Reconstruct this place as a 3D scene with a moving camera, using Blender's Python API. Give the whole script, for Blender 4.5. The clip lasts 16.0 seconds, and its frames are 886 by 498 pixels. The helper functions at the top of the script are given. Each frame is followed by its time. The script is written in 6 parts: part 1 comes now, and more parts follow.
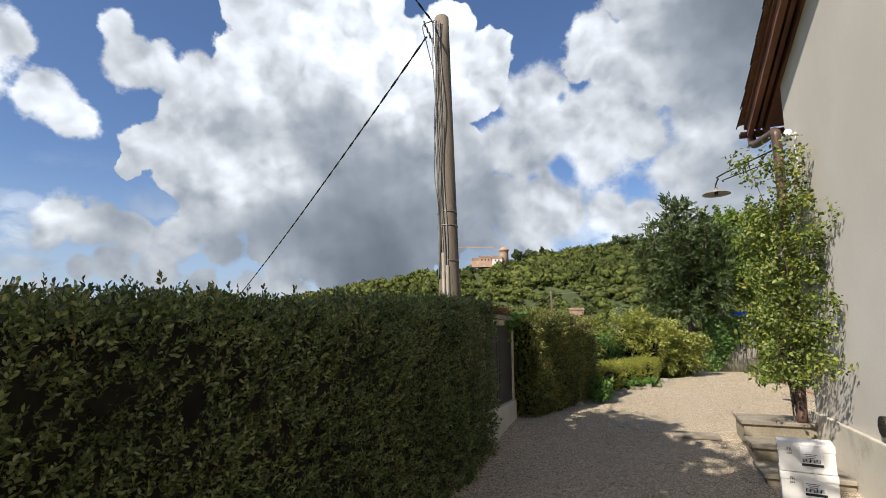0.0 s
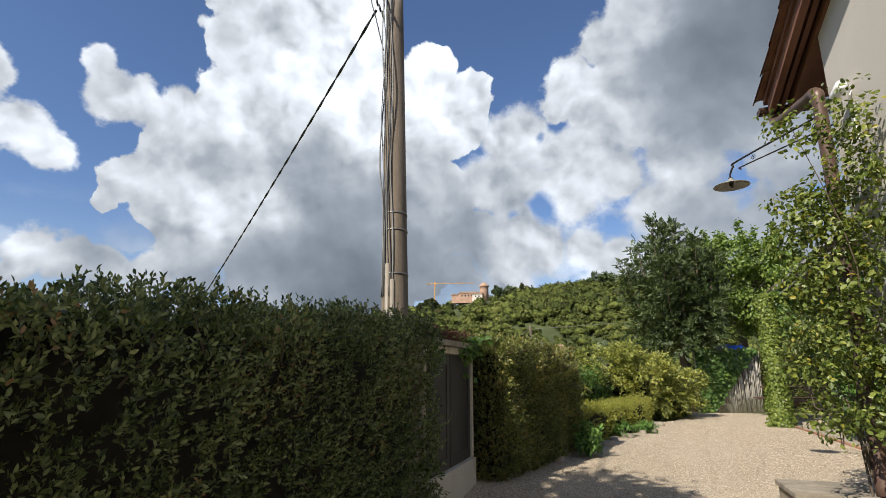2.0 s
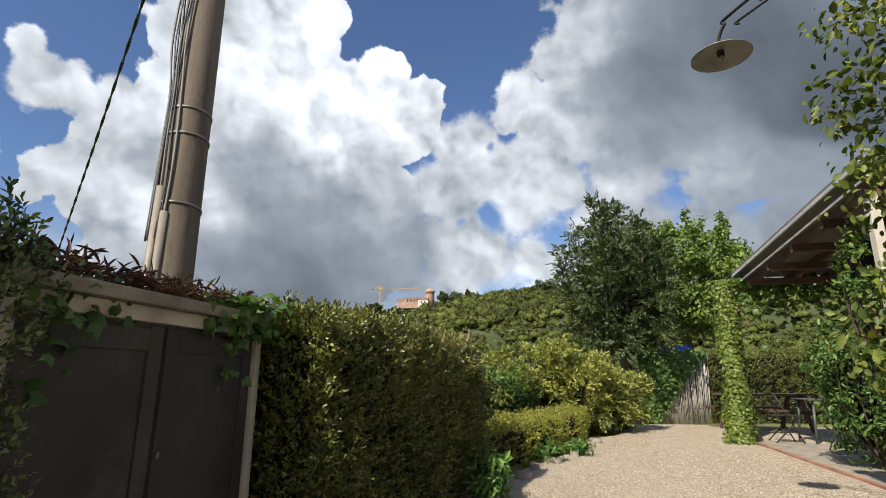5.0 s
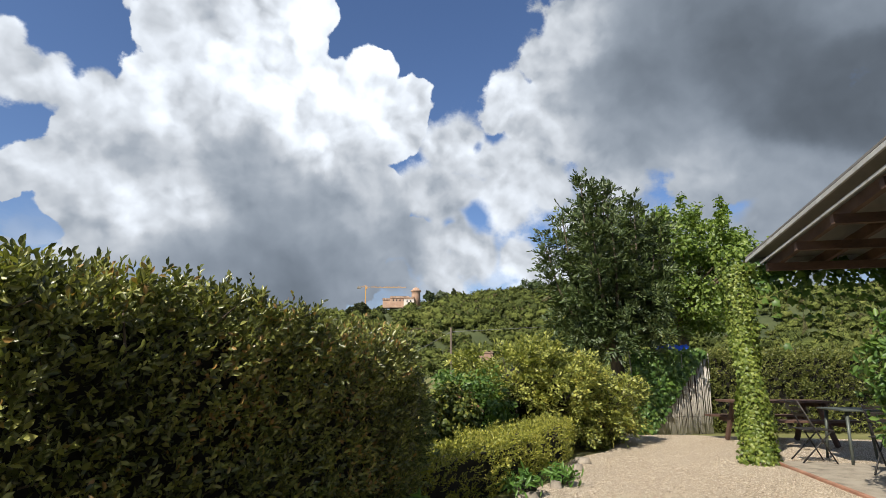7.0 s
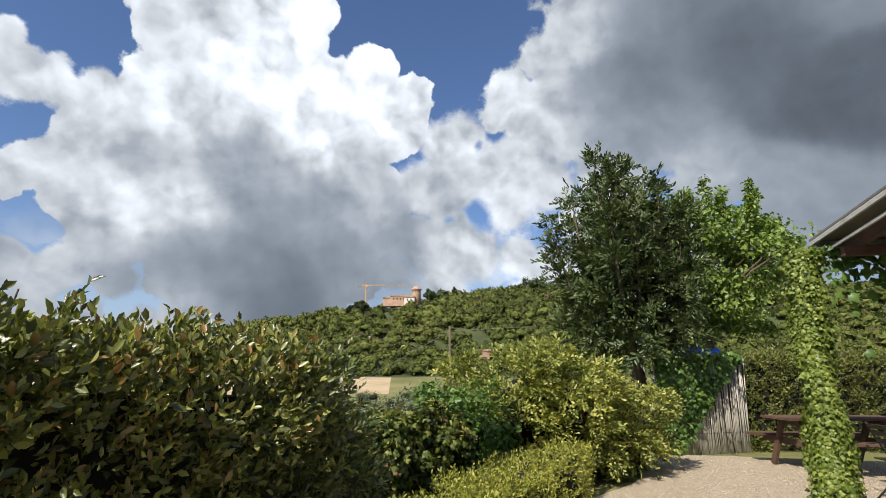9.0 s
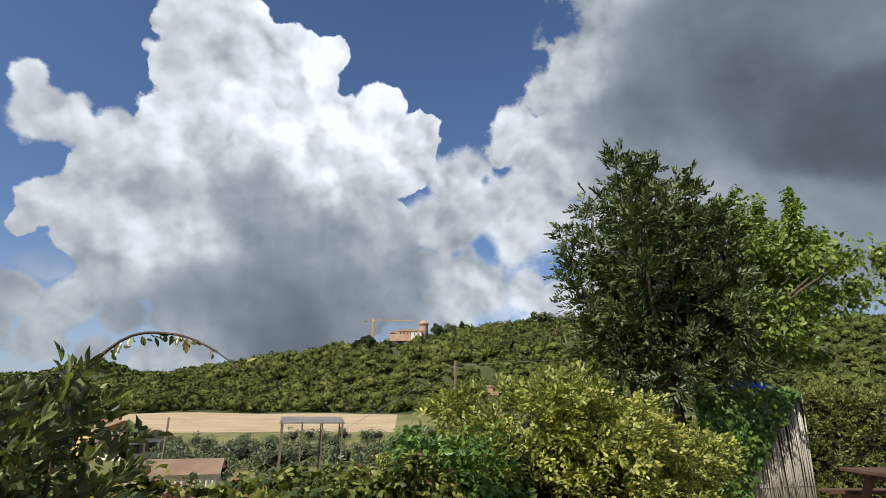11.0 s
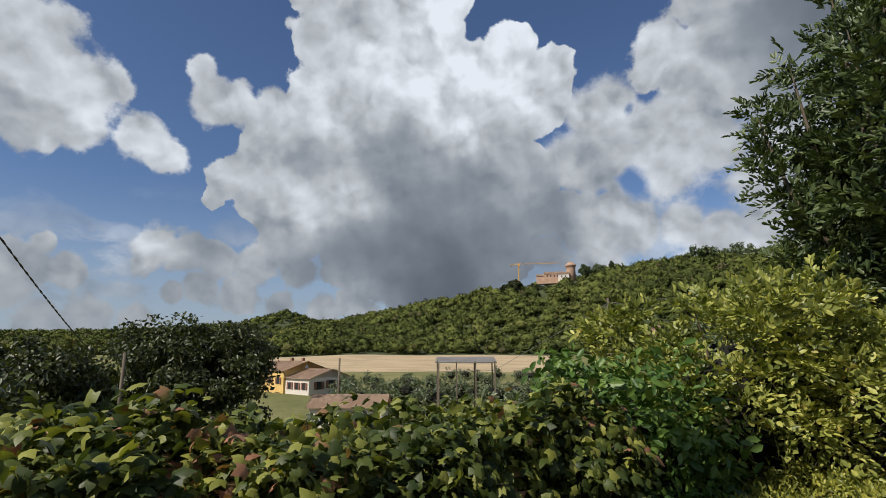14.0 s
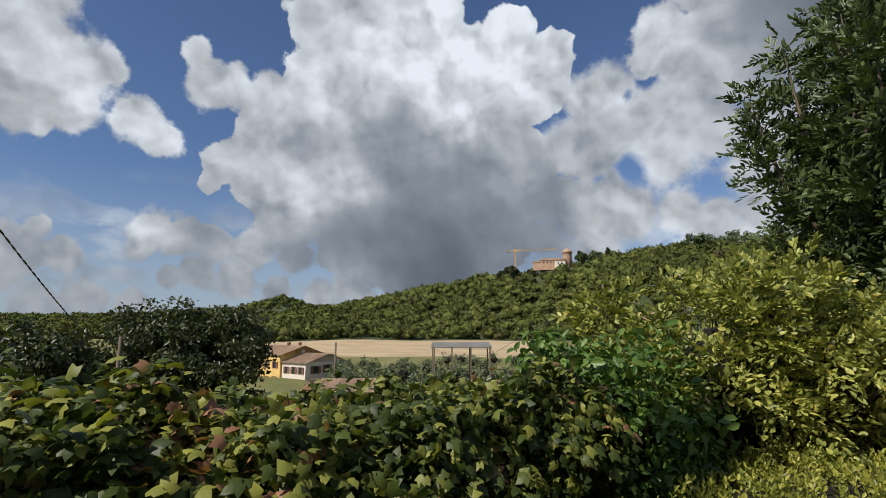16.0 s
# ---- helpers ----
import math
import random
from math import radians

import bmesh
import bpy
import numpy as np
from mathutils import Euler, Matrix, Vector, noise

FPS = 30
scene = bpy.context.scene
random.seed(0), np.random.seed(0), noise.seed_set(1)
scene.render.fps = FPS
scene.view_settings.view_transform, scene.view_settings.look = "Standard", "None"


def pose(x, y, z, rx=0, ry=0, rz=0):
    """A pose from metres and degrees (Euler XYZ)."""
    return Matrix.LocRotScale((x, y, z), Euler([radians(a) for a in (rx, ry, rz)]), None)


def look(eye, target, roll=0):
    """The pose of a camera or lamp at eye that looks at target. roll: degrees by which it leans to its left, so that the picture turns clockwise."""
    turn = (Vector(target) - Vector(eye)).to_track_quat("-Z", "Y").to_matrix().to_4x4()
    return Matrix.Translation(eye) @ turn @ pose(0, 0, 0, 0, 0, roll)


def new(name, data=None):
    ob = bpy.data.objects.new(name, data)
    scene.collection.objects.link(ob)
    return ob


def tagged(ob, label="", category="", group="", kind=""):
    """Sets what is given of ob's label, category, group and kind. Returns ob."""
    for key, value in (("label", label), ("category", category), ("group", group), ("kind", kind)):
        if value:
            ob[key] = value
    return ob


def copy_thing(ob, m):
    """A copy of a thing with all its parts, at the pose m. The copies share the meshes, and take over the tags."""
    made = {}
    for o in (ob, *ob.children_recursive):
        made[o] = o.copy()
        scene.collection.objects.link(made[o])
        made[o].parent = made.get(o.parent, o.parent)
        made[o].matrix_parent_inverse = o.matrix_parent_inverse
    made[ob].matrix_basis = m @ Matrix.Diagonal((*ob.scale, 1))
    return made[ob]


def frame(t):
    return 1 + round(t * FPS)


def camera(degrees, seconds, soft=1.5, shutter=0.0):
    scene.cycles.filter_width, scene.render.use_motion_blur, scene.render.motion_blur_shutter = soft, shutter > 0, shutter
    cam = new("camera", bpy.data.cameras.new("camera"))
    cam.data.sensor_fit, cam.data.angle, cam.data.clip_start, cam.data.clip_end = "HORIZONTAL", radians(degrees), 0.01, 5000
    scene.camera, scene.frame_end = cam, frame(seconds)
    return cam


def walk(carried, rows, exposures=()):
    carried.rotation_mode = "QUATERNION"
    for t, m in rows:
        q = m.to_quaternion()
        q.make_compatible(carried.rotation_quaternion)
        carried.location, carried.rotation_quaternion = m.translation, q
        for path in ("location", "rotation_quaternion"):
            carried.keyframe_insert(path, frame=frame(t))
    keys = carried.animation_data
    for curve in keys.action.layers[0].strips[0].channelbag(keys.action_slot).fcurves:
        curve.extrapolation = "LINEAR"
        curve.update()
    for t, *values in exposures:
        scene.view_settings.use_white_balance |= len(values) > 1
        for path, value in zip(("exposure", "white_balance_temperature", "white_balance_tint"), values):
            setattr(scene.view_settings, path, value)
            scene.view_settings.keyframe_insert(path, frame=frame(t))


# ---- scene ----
cam = camera(81.3, 16.0, soft=0.9)
METRES, EYE, TILT, LEAN, TURN = 12.0, 1.27, 9.2, 0.0, 0.0
ROWS = [
    (0.0, 0.0, 0.0, 0.0, 0.0, 0.0, -0.0),
    (0.5, 0.0081, 0.0402, -0.0083, -0.61, 0.9, -0.1),
    (1.0, 0.0203, 0.0808, -0.0147, -1.18, 1.68, -0.15),
    (1.5, 0.0291, 0.1204, -0.0211, -1.52, 3.09, -0.25),
    (2.0, 0.0423, 0.1595, -0.0302, -2.17, 4.0, -0.35),
    (2.5, 0.0556, 0.1995, -0.0379, -2.54, 4.32, -0.4),
    (3.0, 0.0736, 0.2368, -0.0448, -3.47, 4.6, -0.61),
    (3.5, 0.0922, 0.2768, -0.051, -4.78, 4.71, -0.82),
    (4.0, 0.1073, 0.3151, -0.058, -5.62, 4.81, -1.04),
    (4.5, 0.1305, 0.3482, -0.0659, -7.09, 4.87, -1.24),
    (5.0, 0.1464, 0.3846, -0.0732, -8.03, 4.75, -1.53),
    (7.5, 0.221, 0.5649, -0.0931, -9.57, 4.72, -1.76),
    (8.0, 0.23, 0.6003, -0.0953, -9.56, 4.6, -1.8),
    (8.5, 0.2405, 0.6379, -0.0941, -9.48, 4.56, -1.77),
    (11.0, 0.291, 0.8034, -0.1138, -8.58, 8.36, -1.65),
    (11.5, 0.2941, 0.8307, -0.1198, -7.11, 10.43, -1.46),
    (12.0, 0.294, 0.8538, -0.1295, -5.73, 10.68, -1.19),
    (12.5, 0.2984, 0.8753, -0.1386, -2.01, 9.54, -0.43),
    (13.0, 0.299, 0.8923, -0.1451, 3.11, 5.7, 0.45),
    (13.5, 0.2983, 0.9058, -0.148, 5.34, 3.41, 0.87),
    (14.0, 0.3044, 0.9163, -0.1454, 7.43, 2.24, 1.28),
    (14.5, 0.3083, 0.9194, -0.146, 8.43, 2.19, 1.32),
    (15.0, 0.3093, 0.9169, -0.1484, 8.47, 1.68, 1.24),
    (15.5, 0.3102, 0.9157, -0.1495, 8.15, 0.82, 1.18),
    (16.0, 0.3107, 0.9159, -0.1484, 7.08, 0.67, 0.96),
]
EXPOSURES = [(0.0, 0.42), (5.0, 0.4), (8.5, 0.42), (10.0, 0.35), (12.0, 0.05), (14.0, -0.1), (16.0, -0.07)]
walk(cam, [(t, pose(0, 0, EYE, TILT, LEAN, TURN) @ pose(METRES * x, METRES * y, METRES * z, 90 + pitch, roll, yaw)) for t, x, y, z, yaw, pitch, roll in ROWS], EXPOSURES)

# ---- world, sun, exposure ----
SUN_AZ, SUN_EL = 225.0, 43.0   # degrees clockwise from +y, and above the horizon


class Nodes:
    """A short way to write node trees."""

    def __init__(self, tree):
        self.tree = tree
        tree.nodes.clear()

    def add(self, kind, ins=(), **props):
        n = self.tree.nodes.new(kind)
        for k, v in props.items():
            setattr(n, k, v)
        items = ins.items() if isinstance(ins, dict) else enumerate(ins)
        for k, v in items:
            if v is None:
                continue
            if isinstance(v, bpy.types.NodeSocket):
                self.tree.links.new(v, n.inputs[k])
            else:
                n.inputs[k].default_value = v
        return n

    def math(self, op, a, b=None, c=None, clamp=False):
        return self.add("ShaderNodeMath", (a, b, c), operation=op, use_clamp=clamp).outputs[0]

    def vec(self, op, a, b=None, out=0):
        return self.add("ShaderNodeVectorMath", (a, b), operation=op).outputs[out]

    def noise(self, v, scale, detail=4.0, rough=0.55):
        return self.add("ShaderNodeTexNoise", {"Vector": v, "Scale": scale, "Detail": detail, "Roughness": rough}).outputs["Fac"]

    def ramp(self, f, *stops):
        n = self.add("ShaderNodeValToRGB", {"Fac": f})
        els = n.color_ramp.elements
        while len(els) < len(stops):
            els.new(0.5)
        for e, (p, c) in zip(els, stops):
            e.position = p
            e.color = (*c, 1) if isinstance(c, tuple) else (c, c, c, 1)
        return n.outputs["Color"]

    def smooth(self, f, a, b, lo=0.0, hi=1.0):
        n = self.add("ShaderNodeMapRange", {"Value": f, "From Min": a, "From Max": b, "To Min": lo, "To Max": hi})
        n.interpolation_type = "SMOOTHSTEP"
        return n.outputs[0]

    def mix(self, f, a, b, blend="MIX"):
        n = self.add("ShaderNodeMix", data_type="RGBA", blend_type=blend)
        for k, v in ((0, f), (6, a), (7, b)):
            if isinstance(v, bpy.types.NodeSocket):
                self.tree.links.new(v, n.inputs[k])
            else:
                n.inputs[k].default_value = v if k == 0 else (*v, 1)
        return n.outputs[2]


# clouds as (azimuth, elevation, radius) of their billows, in degrees
CUMULUS = (
    (-21.9, 36.9, 3.5), (-16.6, 37.7, 4.2), (-11.6, 36.7, 3.4), (-22.5, 32.7, 3.0), (-16.5, 32.1, 5.2), (-8.4, 33.1, 4.2), (-6.1, 37.0, 2.2),
    (1.0, 32.6, 2.7), (-1.1, 29.9, 4.3), (4.9, 29.3, 3.4), (-3.9, 27.4, 5.6), (2.4, 25.7, 4.4), (-21.6, 27.2, 4.5), (-27.2, 22.4, 4.0),
    (-22.4, 20.7, 5.1), (-15.5, 23.4, 6.6), (-7.7, 22.3, 6.2), (-0.3, 21.3, 5.0))
BASE = (
    (-31.0, 17.8, 3.1), (-32.2, 15.4, 1.7), (-27.2, 16.5, 4.2), (-20.1, 16.3, 6.3), (-11.1, 15.9, 7.3), (-3.4, 16.2, 5.6), (2.7, 18.8, 4.1),
    (-16.6, 10.7, 5.8), (-8.2, 10.5, 6.0), (-0.8, 11.3, 5.2), (-24.0, 12.4, 4.3), (-11.6, 6.8, 3.5), (-3.8, 7.6, 3.6), (6.3, 15.0, 3.7))
SMALL = (
    (-49.0, 26.1, 4.0), (-46.2, 23.8, 4.0), (-49.1, 21.0, 4.0), (-45.0, 20.3, 3.2), (-41.9, 24.6, 1.6), (-39.5, 20.5, 2.4), (-37.4, 19.1, 2.2),
    (-47.2, 18.5, 1.8), (-34.5, 27.3, 1.5), (-33.2, 25.0, 2.4), (-30.4, 25.2, 2.3), (-26.9, 25.5, 2.3), (-37.1, 10.1, 2.4), (-34.5, 9.5, 2.6),
    (-37.9, 8.8, 1.4), (-31.4, 9.5, 2.5), (-27.5, 9.4, 2.8), (-23.5, 8.9, 2.4), (-45.6, 9.6, 1.1))
LOW = (
    (-46.8, 7.5, 2.2), (-44.0, 7.4, 1.6), (-48.1, 5.9, 2.2), (-41.9, 3.4, 2.4), (-45.4, 2.5, 2.4), (-38.3, 3.0, 1.8), (-32.7, 6.4, 2.0),
    (-29.0, 6.2, 2.2), (-35.2, 5.7, 1.2), (-18.0, 5.7, 1.8), (-20.3, 4.1, 2.2), (-16.1, 4.5, 1.4), (-25.0, 5.3, 1.6))
HOLES = (
    (13.7, 17.4, 1.7), (10.7, 16.4, 1.0), (15.9, 26.1, 1.0), (13.7, 25.3, 0.7))
BROAD = (
    (12.0, 25.3, 3.6), (15.5, 23.8, 3.6), (18.9, 22.3, 3.5), (16.7, 18.9, 4.2), (21.8, 20.2, 3.4), (11.7, 19.8, 3.1), (23.0, 25.4, 2.8),
    (13.2, 13.3, 3.6), (18.0, 13.0, 2.9), (21.4, 11.9, 2.8), (9.3, 10.9, 3.0), (4.3, 10.7, 2.5), (25.5, 16.8, 3.3), (30.0, 14.5, 4.6),
    (36.9, 12.5, 5.5))
DARK = (
    (25.8, 35.7, 3.2), (21.5, 33.7, 2.3), (17.5, 30.8, 2.6), (16.2, 28.3, 1.9), (22.2, 29.0, 3.4), (28.1, 30.8, 6.3), (35.8, 31.6, 8.1),
    (43.2, 30.6, 8.5), (31.8, 25.5, 5.1), (26.1, 25.5, 3.0), (39.5, 20.9, 5.5), (46.0, 23.1, 6.1), (42.4, 36.9, 8.5), (31.7, 39.5, 4.4))
CUMULUS = CUMULUS + BASE + ((-10.8, 29.5, 4.6), (-19.5, 29.5, 4.0), (-14, 34.5, 4.0), (-18, 35, 3.5), (-5, 30.5, 4.0))
DARK = tuple((a, e, r * 1.22) for a, e, r in DARK) + ((55, 35, 14), (34, 50, 13), (60, 22, 12), (50, 45, 12))
BROAD = BROAD + ((9, 25, 3.0), (8, 20, 4), (7.5, 14, 4.5), (11, 16, 4), (29, 21, 5), (35, 24, 5), (27, 12, 5), (45, 13, 7), (20, 26, 4), (40, 9, 8), (30, 8, 7), (22, 8, 5), (50, 16, 8), (4.2, 14.5, 3.5), (1, 13, 3))
SMALL = SMALL + tuple((a, e, r * 1.05) for a, e, r in LOW) + ((-58, 25, 8), (-57, 8, 5), (-66, 15, 6))
# brightness of the cloud bodies as (azimuth, elevation, radiance)
TONE_A = (
    (-20.0, 38.4, 0.99), (-20.9, 33.2, 0.78), (-13.3, 39.2, 0.99), (-6.6, 37.4, 1.10), (-15.3, 30.4, 1.05), (-9.3, 33.3, 1.17), (2.5, 32.2, 1.17),
    (-3.1, 29.5, 1.17), (-6.2, 25.6, 1.10), (4.0, 26.7, 1.02), (-21.5, 26.9, 0.99), (-27.2, 22.3, 0.84), (-17.6, 24.7, 0.78), (-22.6, 20.7, 0.53),
    (-14.1, 21.4, 0.39), (-9.1, 21.7, 0.48), (0.1, 22.6, 0.66), (-29.5, 16.9, 0.74), (-23.2, 15.2, 1.02), (-18.0, 16.2, 0.87), (-12.4, 17.4, 0.34),
    (-6.1, 17.0, 0.34), (0.3, 17.6, 0.52), (-30.5, 13.5, 0.62), (-24.7, 12.2, 0.26), (-17.4, 12.2, 0.19), (-10.0, 11.9, 0.18), (-2.7, 12.5, 0.23),
    (3.0, 13.6, 0.34), (-26.6, 9.6, 0.78), (-32.2, 11.2, 0.24), (-15.2, 8.1, 0.21))
TONE_B = (
    (-7.3, 8.5, 0.22), (-21.9, 7.4, 0.31), (12.3, 25.4, 0.82), (17.4, 20.8, 0.87), (10.2, 21.7, 0.62), (19.7, 17.0, 0.70), (16.3, 13.5, 0.96),
    (11.2, 11.8, 0.66), (0.5, 9.9, 0.36), (16.0, 30.4, 0.86), (21.3, 34.3, 0.78), (27.3, 37.8, 0.62), (29.3, 41.7, 0.66), (33.7, 36.9, 0.24),
    (41.0, 36.9, 0.19), (50.6, 34.6, 0.25), (33.5, 29.3, 0.19), (44.7, 31.0, 0.14), (49.0, 24.4, 0.12), (27.2, 28.8, 0.34), (23.7, 26.3, 0.70),
    (29.7, 24.3, 0.39), (36.6, 24.7, 0.26), (25.6, 20.1, 0.75), (19.7, 19.7, 0.63), (16.3, 13.5, 0.85), (22.9, 12.9, 0.75), (29.3, 14.1, 0.50),
    (36.4, 20.4, 0.53), (38.7, 15.1, 0.43), (34.7, 14.6, 0.53), (45.5, 16.4, 0.37))
TONE_C = (
    (-48.1, 25.5, 0.86), (-44.6, 20.9, 0.88), (-39.0, 20.1, 0.93), (-49.1, 20.6, 0.67), (-33.9, 26.4, 0.88), (-29.2, 25.1, 0.82), (-37.1, 10.4, 0.95),
    (-35.0, 8.9, 0.40), (-28.7, 10.6, 0.80), (-27.5, 8.6, 0.40), (-46.0, 8.1, 0.67), (-41.9, 3.4, 0.56), (-31.2, 6.6, 0.64), (-18.0, 6.0, 0.71),
    (-20.9, 3.5, 0.60), (-45.6, 3.7, 0.49))

TONE_A = tuple((a, e, max(t, 0.19 + 0.6 * t)) for a, e, t in TONE_A)
TONE_B = tuple((a, e, t * (1.3 if t < 0.3 and a > 15 else 1.0)) for a, e, t in TONE_B)
TONE_FAR = ((50, 36, 0.2), (60, 22, 0.24), (34, 48, 0.2), (43, 27, 0.19), (48, 14, 0.35), (42, 8, 0.4))


def cloud_dir(az, el):
    a, e = radians(az), radians(el)
    return (math.sin(a) * math.cos(e), math.cos(a) * math.cos(e), math.sin(e))


world = bpy.data.worlds.new("sky")
scene.world = world
world.use_nodes = True
w = Nodes(world.node_tree)
way = w.add("ShaderNodeTexCoord").outputs["Generated"]
sky = w.add("ShaderNodeTexSky", sky_type="NISHITA", sun_disc=False, sun_elevation=radians(SUN_EL), sun_rotation=radians(SUN_AZ), air_density=1.0, dust_density=0.6, ozone_density=2.5)
wob = w.add("ShaderNodeTexNoise", {"Vector": way, "Scale": 7.0, "Detail": 5.0, "Roughness": 0.6}).outputs["Color"]
wob = w.vec("SUBTRACT", wob, (0.5, 0.5, 0.5))
bent = w.vec("ADD", way, w.add("ShaderNodeVectorMath", {0: wob, "Scale": 0.06}, operation="SCALE").outputs[0])


def cover(points, at):
    best = None
    for az, el, r in points:
        d = w.vec("DISTANCE", at, cloud_dir(az, el), "Value")
        f = w.math("MULTIPLY_ADD", d, -1 / radians(r), 1.0)
        best = f if best is None else w.math("SMOOTH_MAX", best, f, 0.22)
    return best


fine = w.noise(way, 16.0, 9.0, 0.62)
ragged = w.noise(w.vec("MULTIPLY", way, (1.0, 1.0, 1.6)), 7.0, 7.0, 0.6)
sep = w.add("ShaderNodeSeparateXYZ", (way,))
height = sep.outputs["Z"]


def billows(at, scale):
    return w.add("ShaderNodeTexVoronoi", {"Vector": at, "Scale": scale, "Smoothness": 0.35, "Detail": 2.0, "Roughness": 0.5}, feature="SMOOTH_F1").outputs["Distance"]


puff = billows(bent, 17.0)


def layer(points, lo, hi, a_fine, a_ragged, a_puff, holes=None):
    """Density of a cloud: its body is whole, its rim frayed."""
    f = cover(points, bent)
    rim = w.smooth(f, 0.05, 0.6, 1.0, 0.12)
    n = None
    for tex, mid, amount in ((fine, 0.5, a_fine), (ragged, 0.5, a_ragged), (puff, 0.4, -a_puff)):
        d = w.math("MULTIPLY", w.math("SUBTRACT", tex, mid), amount)
        n = d if n is None else w.math("ADD", n, d)
    f = w.math("MULTIPLY_ADD", n, rim, f)
    if holes:
        f = w.math("SUBTRACT", f, w.math("MULTIPLY", w.math("MAXIMUM", w.math("ADD", cover(holes, bent), 0.6), 0.0), 0.6))
    return f, w.smooth(f, lo, hi)


f1, a1 = layer(CUMULUS, -0.12, 0.0, 0.8, 0.4, 0.55)
f2, a2 = layer(SMALL, -0.2, 0.2, 1.4, 1.6, 0.35)
f3, a3 = layer(BROAD, -0.25, 0.35, 1.4, 1.6, 0.2, HOLES)
f4, a4 = layer(DARK, -0.08, 0.2, 1.3, 1.5, 0.3)
# away from the named clouds a loose field goes on round the whole sky
loose = w.noise(bent, 3.2, 7.0, 0.6)
side = w.smooth(sep.outputs["Y"], 0.1, 0.6, 1.0, 0.0)
a5 = w.math("MULTIPLY", w.smooth(loose, 0.47, 0.6), side)


def tones(points, spread):
    """Smooth blend of the radiances at the points."""
    k = 2 / radians(spread) ** 2
    weight, total_tone = 1e-12, 6e-13
    for az, el, tone in points:
        e = w.math("EXPONENT", w.math("MULTIPLY_ADD", w.vec("DOT_PRODUCT", bent, cloud_dir(az, el), "Value"), k, -k))
        weight = w.math("ADD", weight, e)
        total_tone = w.math("MULTIPLY_ADD", e, tone, total_tone)
    return w.math("DIVIDE", total_tone, weight)


# billows catch the sun on their upper right side, most in the tops
body = tones(TONE_A + TONE_B + TONE_C + TONE_FAR, 2.9)
p2, p3 = w.vec("ADD", bent, (0.008, 0.0, 0.014)), w.vec("ADD", bent, (0.016, 0.0, 0.026))
n1, n2 = w.noise(bent, 7.0, 4.0, 0.5), w.noise(p2, 7.0, 4.0, 0.5)
relief = w.math("ADD", w.math("MULTIPLY", w.math("SUBTRACT", billows(p3, 11.0), billows(bent, 11.0)), 0.65), w.math("MULTIPLY", w.math("SUBTRACT", billows(p2, 26.0), billows(bent, 26.0)), 0.22))
relief = w.math("MULTIPLY", relief, w.smooth(body, 0.25, 0.75, 0.25, 1.0))
relief = w.math("ADD", relief, w.math("MULTIPLY", w.math("SUBTRACT", n1, n2), 0.5))
relief = w.math("ADD", relief, w.math("MULTIPLY", w.math("SUBTRACT", ragged, 0.5), 0.12))
lum = w.math("MULTIPLY", body, w.math("ADD", 1.0, relief))
lum = w.math("MINIMUM", w.math("MULTIPLY", lum, 0.93), 1.2)
grey = w.mix(w.smooth(lum, 0.12, 0.7), (0.85, 0.99, 1.16), (0.97, 1.0, 1.03))
cloud = w.vec("MULTIPLY", grey, w.add("ShaderNodeCombineXYZ", (lum, lum, lum)).outputs[0])
low = w.noise(w.vec("MULTIPLY", bent, (1.0, 1.0, 3.0)), 4.2, 7.0, 0.58)
a6 = w.math("MULTIPLY", w.smooth(low, 0.46, 0.58, 0.0, 0.6), w.smooth(height, 0.3, 0.12))
blue = w.mix(1.0, sky.outputs[0], (0.106, 0.112, 0.126), "MULTIPLY")
haze = w.smooth(height, 0.0, 0.3, 0.7, 0.0)
blue = w.mix(haze, blue, (0.5, 0.58, 0.68))
total = w.mix(a5, blue, (0.6, 0.63, 0.67))
for a in (a6, a3, a2, a1, a4):
    total = w.mix(w.math("MULTIPLY", a, w.smooth(height, -0.02, 0.06)), total, cloud)
total = w.mix(1.0, total, (0.965, 1.0, 1.055), "MULTIPLY")
back = w.add("ShaderNodeBackground", {"Color": total, "Strength": 0.74})
w.add("ShaderNodeOutputWorld", {"Surface": back.outputs[0]})

sun = new("sun", bpy.data.lights.new("sun", "SUN"))
sun.data.energy, sun.data.angle, sun.data.color = 5.0, radians(0.53), (1.0, 0.93, 0.82)
sx, sy, sz = cloud_dir(SUN_AZ, SUN_EL)
sun.matrix_world = look((sx * 60, sy * 60, sz * 60), (0, 0, 0))

# ---- materials ----


def material(name, rough=0.8, metal=0.0, spec=0.5):
    """A node material: returns it, its Nodes and its BSDF."""
    m = bpy.data.materials.new(name)
    m.use_nodes = True
    g = Nodes(m.node_tree)
    b = g.add("ShaderNodeBsdfPrincipled", {"Roughness": rough, "Metallic": metal, "Specular IOR Level": spec})
    g.add("ShaderNodeOutputMaterial", {"Surface": b.outputs[0]})
    return m, g, b


